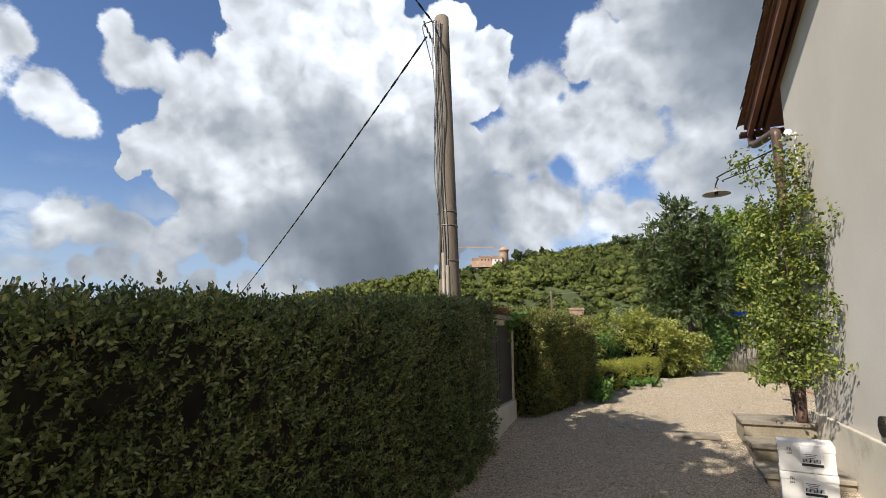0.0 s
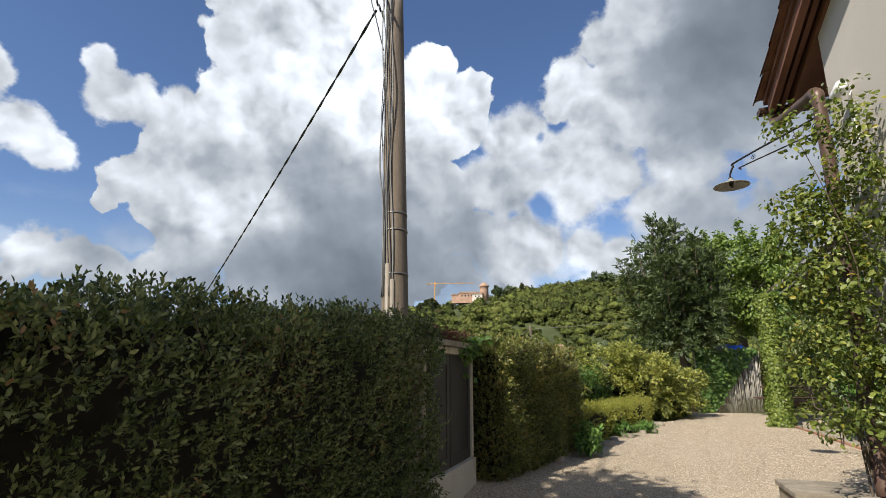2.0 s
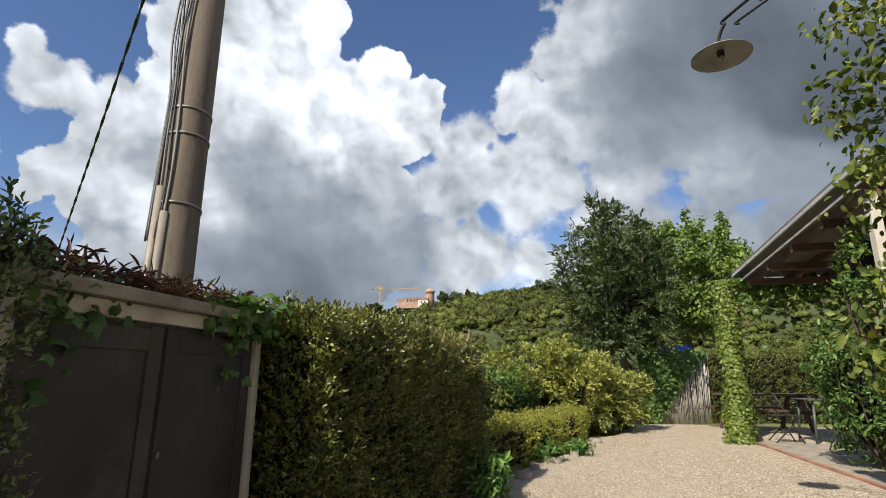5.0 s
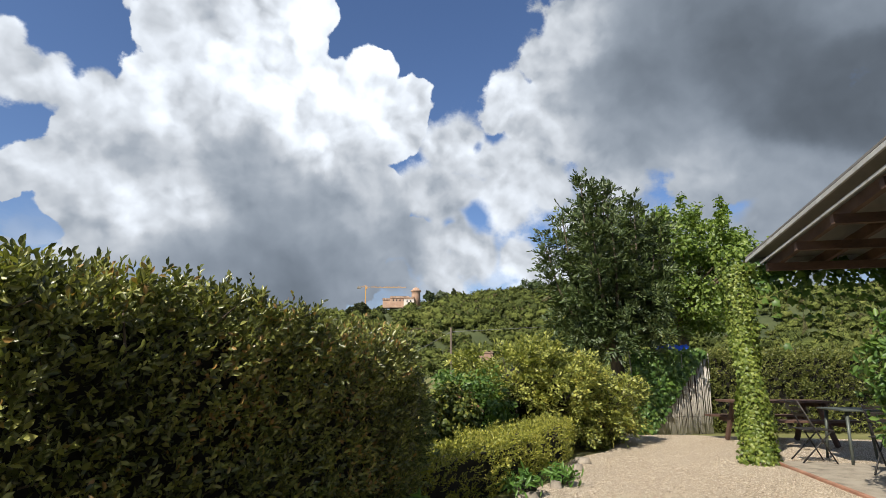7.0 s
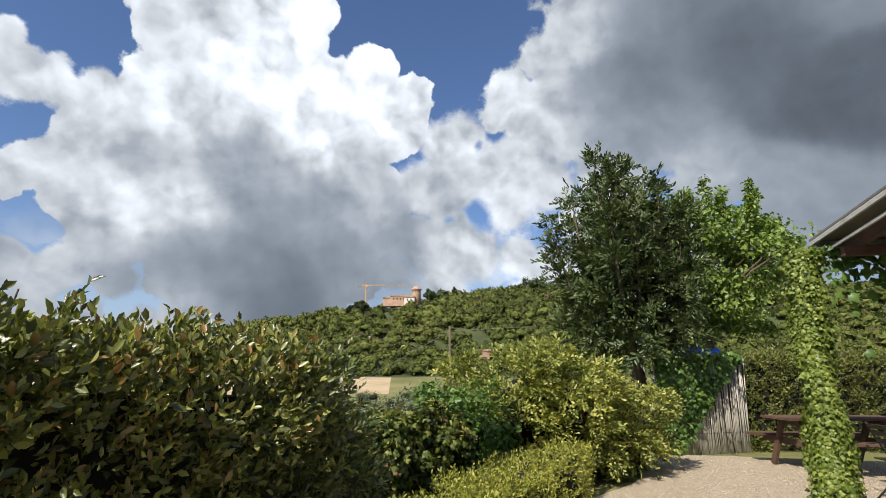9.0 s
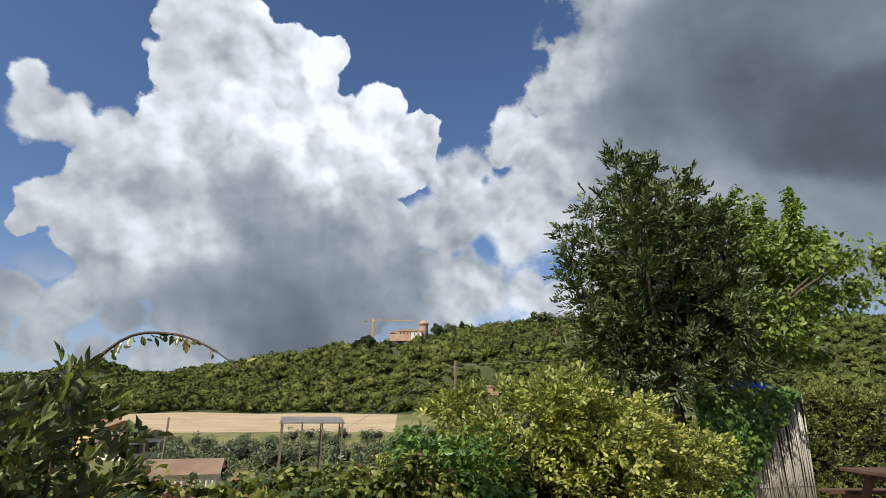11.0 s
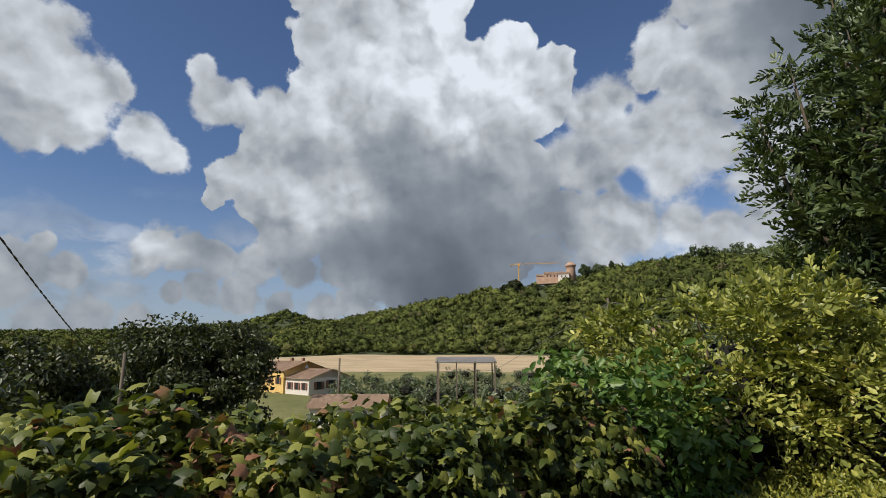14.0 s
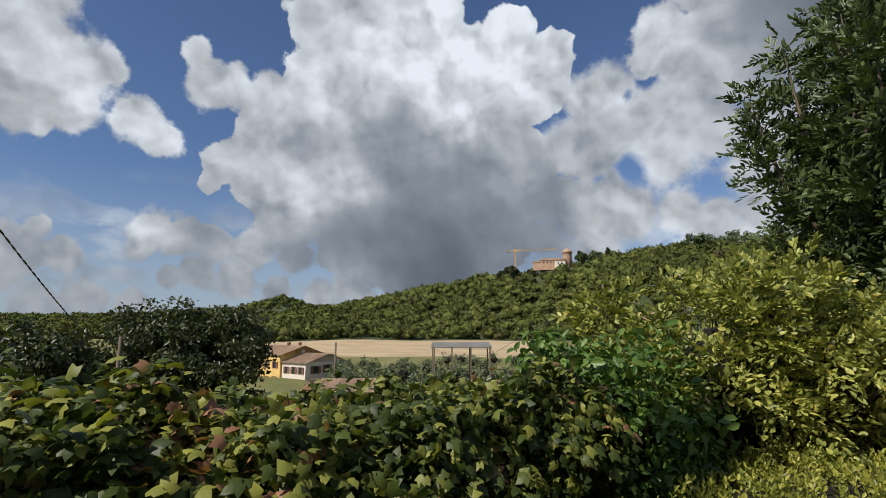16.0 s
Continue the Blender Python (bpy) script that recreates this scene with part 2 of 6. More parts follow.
def surface(name, a, b, scale=3.0, fine_scale=40.0, rough=0.8, metal=0.0, bump=0.3, depth=0.01, stain=None, stretch=None, spec=0.4):
    """Two colours mixed at two scales, with relief and, if given, stains."""
    m, g, s = material(name, rough, metal, spec)
    co = g.add("ShaderNodeTexCoord").outputs["Object"]
    if stretch:
        co = g.vec("MULTIPLY", co, stretch)
    big, small = g.noise(co, scale, 5.0), g.noise(co, fine_scale, 6.0, 0.65)
    f = g.math("ADD", g.math("MULTIPLY", big, 0.6), g.math("MULTIPLY", small, 0.4))
    rnd = g.add("ShaderNodeObjectInfo").outputs["Random"]
    f = g.math("ADD", f, g.math("MULTIPLY", g.math("SUBTRACT", rnd, 0.5), 0.12))
    col = g.mix(g.smooth(f, 0.34, 0.66), a, b)
    if stain:
        col = g.mix(g.smooth(g.noise(co, scale * 0.7, 7.0, 0.7), 0.52, 0.7, 0.0, 0.75), col, stain)
    bm = g.add("ShaderNodeBump", {"Strength": bump, "Distance": depth, "Height": f})
    for sock, v in (("Base Color", col), ("Normal", bm.outputs[0])):
        g.tree.links.new(v, s.inputs[sock])
    g.tree.links.new(g.smooth(small, 0.3, 0.7, rough - 0.08, min(1.0, rough + 0.1)), s.inputs["Roughness"])
    return m


def foliage(name, dark, mid, light, odd=None, rough=0.42, through_light=0.22, odd_from=0.93, spec=0.4):
    """Leaves: each leaf has its own tone, patches of the plant differ, and light shines through."""
    m, g, s = material(name, rough, 0.0, spec)
    geo = g.add("ShaderNodeNewGeometry")
    rnd = geo.outputs["Random Per Island"]
    co = g.add("ShaderNodeTexCoord").outputs["Object"]
    patch = g.noise(co, 1.6, 4.0, 0.6)
    f = g.math("ADD", g.math("MULTIPLY", rnd, 0.65), g.math("MULTIPLY", patch, 0.6))
    f = g.math("SUBTRACT", f, 0.12)
    col = g.ramp(f, (0.1, dark), (0.5, mid), (0.92, light))
    if odd:
        mixed = g.math("ADD", g.math("FRACT", g.math("MULTIPLY", rnd, 37.7)), g.math("MULTIPLY", g.math("SUBTRACT", patch, 0.5), 0.9))
        col = g.mix(g.smooth(mixed, odd_from, odd_from + 0.08), col, odd)
    vein = g.noise(co, 90.0, 3.0)
    bm = g.add("ShaderNodeBump", {"Strength": 0.25, "Distance": 0.004, "Height": vein})
    g.tree.links.new(col, s.inputs["Base Color"])
    g.tree.links.new(bm.outputs[0], s.inputs["Normal"])
    warm = g.mix(1.0, col, (1.5, 1.6, 0.6), "MULTIPLY")
    t = g.add("ShaderNodeBsdfTranslucent", {"Color": warm})
    mx = g.add("ShaderNodeMixShader", (through_light, s.outputs[0], t.outputs[0]))
    out = [n for n in g.tree.nodes if n.type == "OUTPUT_MATERIAL"][0]
    g.tree.links.new(mx.outputs[0], out.inputs[0])
    return m


M_HEDGE = foliage("hedge_leaf", (0.026, 0.04, 0.016), (0.1, 0.132, 0.048), (0.3, 0.34, 0.15), (0.22, 0.14, 0.07), odd_from=0.96, rough=0.4, spec=0.45)
M_HEDGE2 = foliage("hedge_leaf_olive", (0.036, 0.046, 0.014), (0.12, 0.138, 0.038), (0.38, 0.385, 0.11), (0.33, 0.2, 0.07), odd_from=0.92, rough=0.32, spec=0.55)
M_HEDGE3 = foliage("hedge_leaf_sunny", (0.05, 0.065, 0.017), (0.13, 0.15, 0.038), (0.28, 0.28, 0.08))
M_BOX = foliage("box_leaf", (0.09, 0.11, 0.018), (0.24, 0.25, 0.04), (0.44, 0.41, 0.08))
M_BUSH = foliage("bush_leaf", (0.05, 0.07, 0.018), (0.22, 0.245, 0.055), (0.5, 0.49, 0.13), (0.38, 0.32, 0.07), odd_from=0.96)
M_TREE = foliage("tree_leaf", (0.024, 0.04, 0.014), (0.056, 0.083, 0.026), (0.13, 0.165, 0.06), through_light=0.15)
M_TREE2 = foliage("mulberry_leaf", (0.05, 0.09, 0.018), (0.14, 0.205, 0.04), (0.28, 0.35, 0.085), through_light=0.3)
M_CREEPER = foliage("creeper_leaf", (0.022, 0.038, 0.01), (0.075, 0.1, 0.02), (0.36, 0.36, 0.08), (0.34, 0.17, 0.1), odd_from=0.9, rough=0.48, spec=0.3)
M_IVY = foliage("ivy_leaf", (0.04, 0.09, 0.02), (0.08, 0.15, 0.03), (0.16, 0.24, 0.05))
M_ROSE = foliage("vine_leaf", (0.04, 0.062, 0.012), (0.11, 0.145, 0.026), (0.25, 0.275, 0.055), (0.3, 0.25, 0.035), odd_from=0.95)
M_CLIMB = foliage("creeper_post_leaf", (0.055, 0.09, 0.016), (0.135, 0.185, 0.03), (0.27, 0.31, 0.065))
M_DRY = foliage("dry_creeper", (0.05, 0.022, 0.018), (0.1, 0.042, 0.03), (0.15, 0.08, 0.05), (0.16, 0.2, 0.03), odd_from=0.99)
M_FERN = foliage("herb_leaf", (0.05, 0.11, 0.02), (0.09, 0.18, 0.035), (0.16, 0.27, 0.06))
M_OAK = foliage("oak_leaf", (0.022, 0.03, 0.012), (0.046, 0.058, 0.02), (0.1, 0.11, 0.04))
M_OLIVE = foliage("olive_leaf", (0.07, 0.09, 0.05), (0.12, 0.15, 0.085), (0.2, 0.23, 0.13))


def woods_material():
    """Crowns of a far wood: each tree has its own green, with leafy clumps and gaps whose shade is painted in."""
    m, g, b = material("woods", 0.9, 0.0, 0.1)
    rnd = g.add("ShaderNodeNewGeometry").outputs["Random Per Island"]
    co = g.add("ShaderNodeTexCoord").outputs["Object"]
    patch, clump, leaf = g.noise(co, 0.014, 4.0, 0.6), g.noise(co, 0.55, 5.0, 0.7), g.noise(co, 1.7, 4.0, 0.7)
    crown_tone = g.noise(co, 0.11, 2.0, 0.5)
    f = g.math("ADD", g.math("MULTIPLY", rnd, 0.34), g.math("ADD", g.math("MULTIPLY", patch, 0.55), g.math("MULTIPLY", crown_tone, 0.38)))
    col = g.ramp(f, (0.32, (0.038, 0.05, 0.016)), (0.52, (0.088, 0.108, 0.03)), (0.72, (0.16, 0.185, 0.045)), (0.95, (0.24, 0.24, 0.075)))
    col = g.mix(g.smooth(g.math("FRACT", g.math("MULTIPLY", rnd, 91.3)), 0.94, 0.99), col, (0.13, 0.11, 0.055))
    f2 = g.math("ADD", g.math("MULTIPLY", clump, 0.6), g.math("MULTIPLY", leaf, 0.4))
    # shade in the hollows between clumps, mixed into the base colour
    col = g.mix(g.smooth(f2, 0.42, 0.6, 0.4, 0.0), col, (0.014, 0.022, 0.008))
    bm = g.add("ShaderNodeBump", {"Strength": 1.0, "Distance": 1.4, "Height": f2})
    g.tree.links.new(col, b.inputs["Base Color"])
    g.tree.links.new(bm.outputs[0], b.inputs["Normal"])
    return m


M_WOODS = woods_material()
# near-black: stands for the shade deep inside hedges and shrubs; also planter soil
M_CORE = surface("inner_shade_and_soil", (0.008, 0.008, 0.005), (0.018, 0.016, 0.01), 6, 60, 0.95)
M_BARK = surface("bark", (0.06, 0.045, 0.03), (0.16, 0.125, 0.09), 4, 45, 0.9, bump=0.8, depth=0.02, stretch=(1, 1, 0.25))
M_POLE = surface("weathered_pole", (0.085, 0.066, 0.048), (0.2, 0.16, 0.12), 1.3, 30, 0.88, bump=0.6, depth=0.012, stain=(0.075, 0.062, 0.05), stretch=(3, 3, 0.25))
M_CABLE = surface("black_cable", (0.012, 0.012, 0.013), (0.03, 0.03, 0.032), 8, 60, 0.5)
M_CABLE_G = surface("grey_cable", (0.12, 0.12, 0.12), (0.2, 0.2, 0.19), 8, 60, 0.5)
M_PIPE = surface("plastic_conduit", (0.2, 0.175, 0.14), (0.29, 0.255, 0.205), 5, 60, 0.5)
M_STEEL = surface("galvanised_band", (0.16, 0.15, 0.14), (0.26, 0.25, 0.23), 8, 60, 0.45, 0.7)
M_PLASTER = surface("wall_plaster", (0.52, 0.48, 0.43), (0.6, 0.56, 0.505), 0.7, 55, 0.92, bump=0.15, depth=0.004, stain=(0.5, 0.465, 0.42))
M_PLINTH = surface("plinth_plaster", (0.5, 0.46, 0.38), (0.6, 0.55, 0.46), 2.0, 40, 0.92, bump=0.25, depth=0.006, stain=(0.36, 0.33, 0.26))
M_CONCRETE = surface("washed_concrete", (0.2, 0.17, 0.13), (0.36, 0.315, 0.245), 5, 110, 0.93, bump=0.9, depth=0.008, stain=(0.13, 0.11, 0.085))
M_RISER = surface("smooth_cement", (0.18, 0.15, 0.105), (0.31, 0.265, 0.19), 2.5, 40, 0.9, bump=0.3, depth=0.005, stain=(0.15, 0.125, 0.085))
M_DOOR = surface("cabinet_door_paint", (0.035, 0.031, 0.028), (0.06, 0.052, 0.046), 2.5, 70, 0.6, bump=0.15, depth=0.003, stain=(0.085, 0.075, 0.065))
M_CREAM = surface("weathered_cream_paint", (0.5, 0.45, 0.36), (0.64, 0.585, 0.48), 3, 50, 0.85, bump=0.3, depth=0.004, stain=(0.32, 0.27, 0.2))
M_BROWN = surface("brown_painted_copper", (0.085, 0.05, 0.037), (0.14, 0.088, 0.066), 4, 60, 0.45, 0.2, bump=0.15, depth=0.003)
M_RAFTER = surface("stained_rafter", (0.1, 0.042, 0.026), (0.2, 0.088, 0.054), 3, 50, 0.75, bump=0.3, depth=0.004, stretch=(1, 0.3, 1))
M_TILE = surface("terracotta", (0.24, 0.115, 0.07), (0.42, 0.22, 0.14), 3, 40, 0.9, bump=0.4, depth=0.006, stain=(0.17, 0.125, 0.09))
M_TILE_FAR = surface("faded_roof_tile", (0.36, 0.24, 0.165), (0.5, 0.36, 0.26), 0.5, 9, 0.92, bump=0.5, depth=0.05)
M_IRON = surface("dark_iron", (0.03, 0.028, 0.027), (0.07, 0.062, 0.055), 6, 70, 0.55, 0.6, bump=0.2, depth=0.002)
M_ENAMEL = surface("enamel_shade", (0.17, 0.165, 0.15), (0.28, 0.27, 0.24), 6, 60, 0.35, bump=0.1, depth=0.002, stain=(0.11, 0.085, 0.06))
M_WHITE = surface("white_plastic", (0.72, 0.72, 0.71), (0.8, 0.8, 0.79), 5, 60, 0.4, bump=0.05, depth=0.002)
M_CARTON = surface("white_carton", (0.66, 0.64, 0.6), (0.76, 0.74, 0.7), 4, 60, 0.85, bump=0.08, depth=0.002)
M_PAPER = surface("label_paper", (0.8, 0.8, 0.8), (0.86, 0.86, 0.85), 8, 80, 0.7, bump=0.02, depth=0.001)
M_INK = surface("black_ink", (0.012, 0.012, 0.013), (0.03, 0.03, 0.03), 9, 90, 0.7, bump=0.0)
M_RED = surface("red_ink", (0.5, 0.06, 0.05), (0.6, 0.1, 0.08), 9, 90, 0.7, bump=0.0)
M_WOOD = surface("brown_picnic_wood", (0.06, 0.032, 0.022), (0.13, 0.075, 0.052), 4, 60, 0.7, bump=0.35, depth=0.004, stretch=(0.25, 1, 1))
M_GREEN = surface("green_grey_metal", (0.06, 0.07, 0.06), (0.1, 0.115, 0.1), 5, 60, 0.5, 0.3)
M_REED = surface("split_reed", (0.36, 0.33, 0.28), (0.6, 0.56, 0.49), 4, 50, 0.85, bump=0.3, depth=0.003, stretch=(1, 1, 0.2))
M_TARP = surface("blue_tarpaulin", (0.012, 0.07, 0.42), (0.03, 0.13, 0.62), 4, 40, 0.4, bump=0.3, depth=0.01)
M_STONE = surface("pale_border_stone", (0.2, 0.175, 0.14), (0.34, 0.3, 0.245), 5, 50, 0.92, bump=0.5, depth=0.01)
M_STRAW = surface("stubble_field", (0.36, 0.265, 0.155), (0.52, 0.4, 0.245), 0.05, 0.7, 0.95, bump=0.2, depth=0.1, stain=(0.3, 0.24, 0.15), stretch=(1, 3, 1))
M_YELLOW = surface("ochre_plaster", (0.6, 0.4, 0.13), (0.7, 0.48, 0.18), 0.6, 20, 0.9)
M_PALE = surface("pale_plaster", (0.6, 0.54, 0.47), (0.7, 0.63, 0.55), 0.6, 20, 0.9)
M_CASTLE = surface("castle_brick", (0.34, 0.21, 0.145), (0.5, 0.34, 0.24), 0.25, 3, 0.92, bump=0.4, depth=0.1)
M_GLASSD = surface("dark_window_pane", (0.02, 0.023, 0.026), (0.04, 0.045, 0.05), 2, 20, 0.15)
M_SHUTTER = surface("brown_shutter", (0.16, 0.075, 0.05), (0.24, 0.12, 0.08), 2, 30, 0.7)
M_ZINC = surface("corrugated_sheet", (0.17, 0.16, 0.145), (0.27, 0.25, 0.23), 0.7, 20, 0.6, 0.2, stain=(0.3, 0.24, 0.19))
M_FASCIA = surface("grey_fascia_paint", (0.36, 0.35, 0.33), (0.5, 0.49, 0.46), 3, 50, 0.7, bump=0.2, depth=0.003, stain=(0.24, 0.22, 0.19))
M_CLIFF = surface("quarry_rock", (0.2, 0.18, 0.15), (0.36, 0.33, 0.28), 0.12, 1.2, 0.95, bump=0.8, depth=0.8, stain=(0.1, 0.11, 0.06))
M_CRANE = surface("crane_paint", (0.5, 0.26, 0.07), (0.62, 0.36, 0.12), 1, 10, 0.6)


def gravel_material():
    m, g, s = material("gravel", 0.93, 0.0, 0.25)
    co = g.add("ShaderNodeTexCoord").outputs["Object"]
    v1 = g.add("ShaderNodeTexVoronoi", {"Vector": co, "Scale": 88.0, "Randomness": 1.0})
    v2 = g.add("ShaderNodeTexVoronoi", {"Vector": co, "Scale": 150.0, "Randomness": 1.0})
    tone = g.add("ShaderNodeSeparateColor", (v1.outputs["Color"],))
    tone2 = g.add("ShaderNodeSeparateColor", (v2.outputs["Color"],))
    t = g.math("ADD", g.math("MULTIPLY", tone.outputs[0], 0.65), g.math("MULTIPLY", tone2.outputs[1], 0.35))
    col = g.ramp(t, (0.12, (0.16, 0.125, 0.088)), (0.38, (0.44, 0.355, 0.25)), (0.62, (0.66, 0.545, 0.4)), (0.92, (0.85, 0.76, 0.62)))
    gap = g.smooth(v1.outputs["Distance"], 0.4, 0.7, 0.0, 0.7)
    col = g.mix(gap, col, (0.2, 0.16, 0.115))
    wheel = g.noise(g.vec("MULTIPLY", co, (1.0, 0.35, 1.0)), 1.1, 4.0, 0.6)
    col = g.mix(g.smooth(wheel, 0.5, 0.75, 0.0, 0.35), col, (0.46, 0.38, 0.28))
    h = g.math("SUBTRACT", 1.0, v1.outputs["Distance"])
    bm = g.add("ShaderNodeBump", {"Strength": 0.8, "Distance": 0.012, "Height": h})
    g.tree.links.new(col, s.inputs["Base Color"])
    g.tree.links.new(bm.outputs[0], s.inputs["Normal"])
    return m


def land_material():
    """Meadow, stubble and scrub of the valley, by where it lies."""
    m, g, s = material("land", 0.95, 0.0, 0.15)
    co = g.add("ShaderNodeTexCoord").outputs["Object"]
    n, n2 = g.noise(co, 0.05, 6.0, 0.6), g.noise(co, 0.9, 6.0, 0.65)
    grass = g.ramp(g.math("ADD", g.math("MULTIPLY", n, 0.6), g.math("MULTIPLY", n2, 0.4)), (0.3, (0.09, 0.1, 0.035)), (0.5, (0.17, 0.17, 0.065)), (0.7, (0.3, 0.26, 0.13)))
    bm = g.add("ShaderNodeBump", {"Strength": 0.6, "Distance": 0.2, "Height": n2})
    g.tree.links.new(grass, s.inputs["Base Color"])
    g.tree.links.new(bm.outputs[0], s.inputs["Normal"])
    return m


def pebble_material():
    m, g, b = material("pebble", 0.85, 0.0, 0.3)
    rnd = g.add("ShaderNodeNewGeometry").outputs["Random Per Island"]
    co = g.add("ShaderNodeTexCoord").outputs["Object"]
    col = g.ramp(rnd, (0.0, (0.17, 0.13, 0.09)), (0.3, (0.38, 0.31, 0.22)), (0.7, (0.55, 0.46, 0.34)), (1.0, (0.72, 0.64, 0.52)))
    col = g.mix(g.smooth(g.noise(co, 220.0, 3.0), 0.45, 0.7, 0.0, 0.35), col, (0.3, 0.25, 0.18))
    g.tree.links.new(col, b.inputs["Base Color"])
    return m


M_PEBBLE = pebble_material()
M_GRAVEL = gravel_material()
M_LAND = land_material()
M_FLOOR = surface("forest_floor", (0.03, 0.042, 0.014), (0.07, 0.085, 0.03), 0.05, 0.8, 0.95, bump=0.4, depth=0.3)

# ---- building helpers ----
rng = np.random.default_rng(7)
DRIVE = radians(21.0)           # the drive and the house run 21 degrees clockwise of +y
SD, CD = math.sin(DRIVE), math.cos(DRIVE)


def P(u, v, z=0.0):
    """The place u metres along the drive, v metres to its right."""
    return Vector((u * SD + v * CD, u * CD - v * SD, z))


def link(name, me, mat, parent=None, label=""):
    ob = new(name, me)
    if mat:
        me.materials.append(mat)
    if parent:
        ob.parent = parent
    return tagged(ob, label) if label else ob


def part(name, bm, mat, parent=None, label="", smooth=False):
    me = bpy.data.meshes.new(name)
    bmesh.ops.recalc_face_normals(bm, faces=bm.faces)
    bm.to_mesh(me)
    bm.free()
    if smooth:
        for f in me.polygons:
            f.use_smooth = True
    return link(name, me, mat, parent, label)


def thing(name, label, category, group="", kind="", at=None):
    e = new(name)
    e.empty_display_size = 0.1
    if at is not None:
        e.matrix_world = at
    return tagged(e, label, category, group, kind)


def add_box(bm, size, m=Matrix(), bevel=0.0):
    r = bmesh.ops.create_cube(bm, size=1.0, matrix=m @ Matrix.Diagonal((*size, 1)))
    if bevel:
        es = {e for v in r["verts"] for e in v.link_edges}
        bmesh.ops.bevel(bm, geom=list(es), offset=bevel, segments=2, affect="EDGES", profile=0.6)
    return bm


def box(size, m=Matrix(), bevel=0.0):
    return add_box(bmesh.new(), size, m, bevel)


def uvz(u, v, z):
    """A frame at that place, with local x to the drive's right and y along it."""
    return Matrix.Translation(P(u, v, z)) @ Matrix.Rotation(-DRIVE, 4, "Z")


def add_tube(bm, pts, radii, n=8, cap=True):
    pts = [Vector(p) for p in pts]
    if not hasattr(radii, "__len__"):
        radii = [radii] * len(pts)
    rings, side = [], None
    for i, p in enumerate(pts):
        d = (pts[min(i + 1, len(pts) - 1)] - pts[max(i - 1, 0)]).normalized()
        if side is None:
            side = d.orthogonal().normalized()
        side = (side - d * side.dot(d)).normalized()
        up = d.cross(side)
        rings.append([bm.verts.new(p + (side * math.cos(a) + up * math.sin(a)) * radii[i]) for a in (k * math.tau / n for k in range(n))])
    for a, b in zip(rings, rings[1:]):
        for k in range(n):
            f = bm.faces.new((a[k], a[(k + 1) % n], b[(k + 1) % n], b[k]))
            f.smooth = True
    if cap:
        bm.faces.new(rings[0][::-1])
        bm.faces.new(rings[-1])
    return bm


def tube(pts, radii, n=8):
    return add_tube(bmesh.new(), pts, radii, n)


def bend(points, steps=8):
    """A smooth line through the points."""
    pts = [Vector(p) for p in points]
    out = []
    for i in range(len(pts) - 1):
        a, b, c, d = pts[max(i - 1, 0)], pts[i], pts[i + 1], pts[min(i + 2, len(pts) - 1)]
        for k in range(steps):
            t = k / steps
            out.append(0.5 * ((2 * b) + (c - a) * t + (2 * a - 5 * b + 4 * c - d) * t * t + (3 * b - a - 3 * c + d) * t ** 3))
    return out + [pts[-1]]


LEAF = (np.array([[0, 0.5, -0.05], [0, 0, 0], [-0.3, 0.18, 0.05], [-0.48, 0.45, 0.08], [-0.34, 0.76, 0.02], [0, 1, -0.14], [0.34, 0.76, 0.02], [0.48, 0.45, 0.08], [0.3, 0.18, 0.05]], float),
        np.array([[0, i + 1, i] for i in range(1, 8)] + [[0, 1, 8]]))
OVAL = (np.array([[0, 0, 0], [-0.4, 0.3, 0.09], [-0.42, 0.66, 0.06], [0, 1, -0.1], [0.42, 0.66, 0.06], [0.4, 0.3, 0.09]], float), np.array([[0, 3, 2], [0, 2, 1], [0, 5, 4], [0, 4, 3]]))
HALF = [[0.26, -0.08, 0.0], [0.5, 0.14, -0.04], [0.7, 0.5, -0.16], [0.38, 0.54, -0.02], [0.24, 0.8, -0.08]]
LOBED = (np.array([[0, 0.36, 0.12], [0, 0.04, 0.03]] + HALF + [[0, 1.12, -0.22]] + [[-x, y, z] for x, y, z in HALF[::-1]], float),
         np.array([[0, i, i + 1] for i in range(1, 12)] + [[0, 12, 1]]))


def raw_mesh(name, verts, tris):
    me = bpy.data.meshes.new(name)
    me.vertices.add(len(verts))
    me.vertices.foreach_set("co", verts.astype(np.float32).ravel())
    me.loops.add(len(tris) * 3)
    me.loops.foreach_set("vertex_index", tris.astype(np.int32).ravel())
    me.polygons.add(len(tris))
    me.polygons.foreach_set("loop_start", np.arange(0, len(tris) * 3, 3, dtype=np.int32))
    me.polygons.foreach_set("use_smooth", np.ones(len(tris), dtype=bool))
    me.update(calc_edges=True)
    return me


def unit(a):
    return a / np.maximum(np.linalg.norm(a, axis=1, keepdims=True), 1e-6)


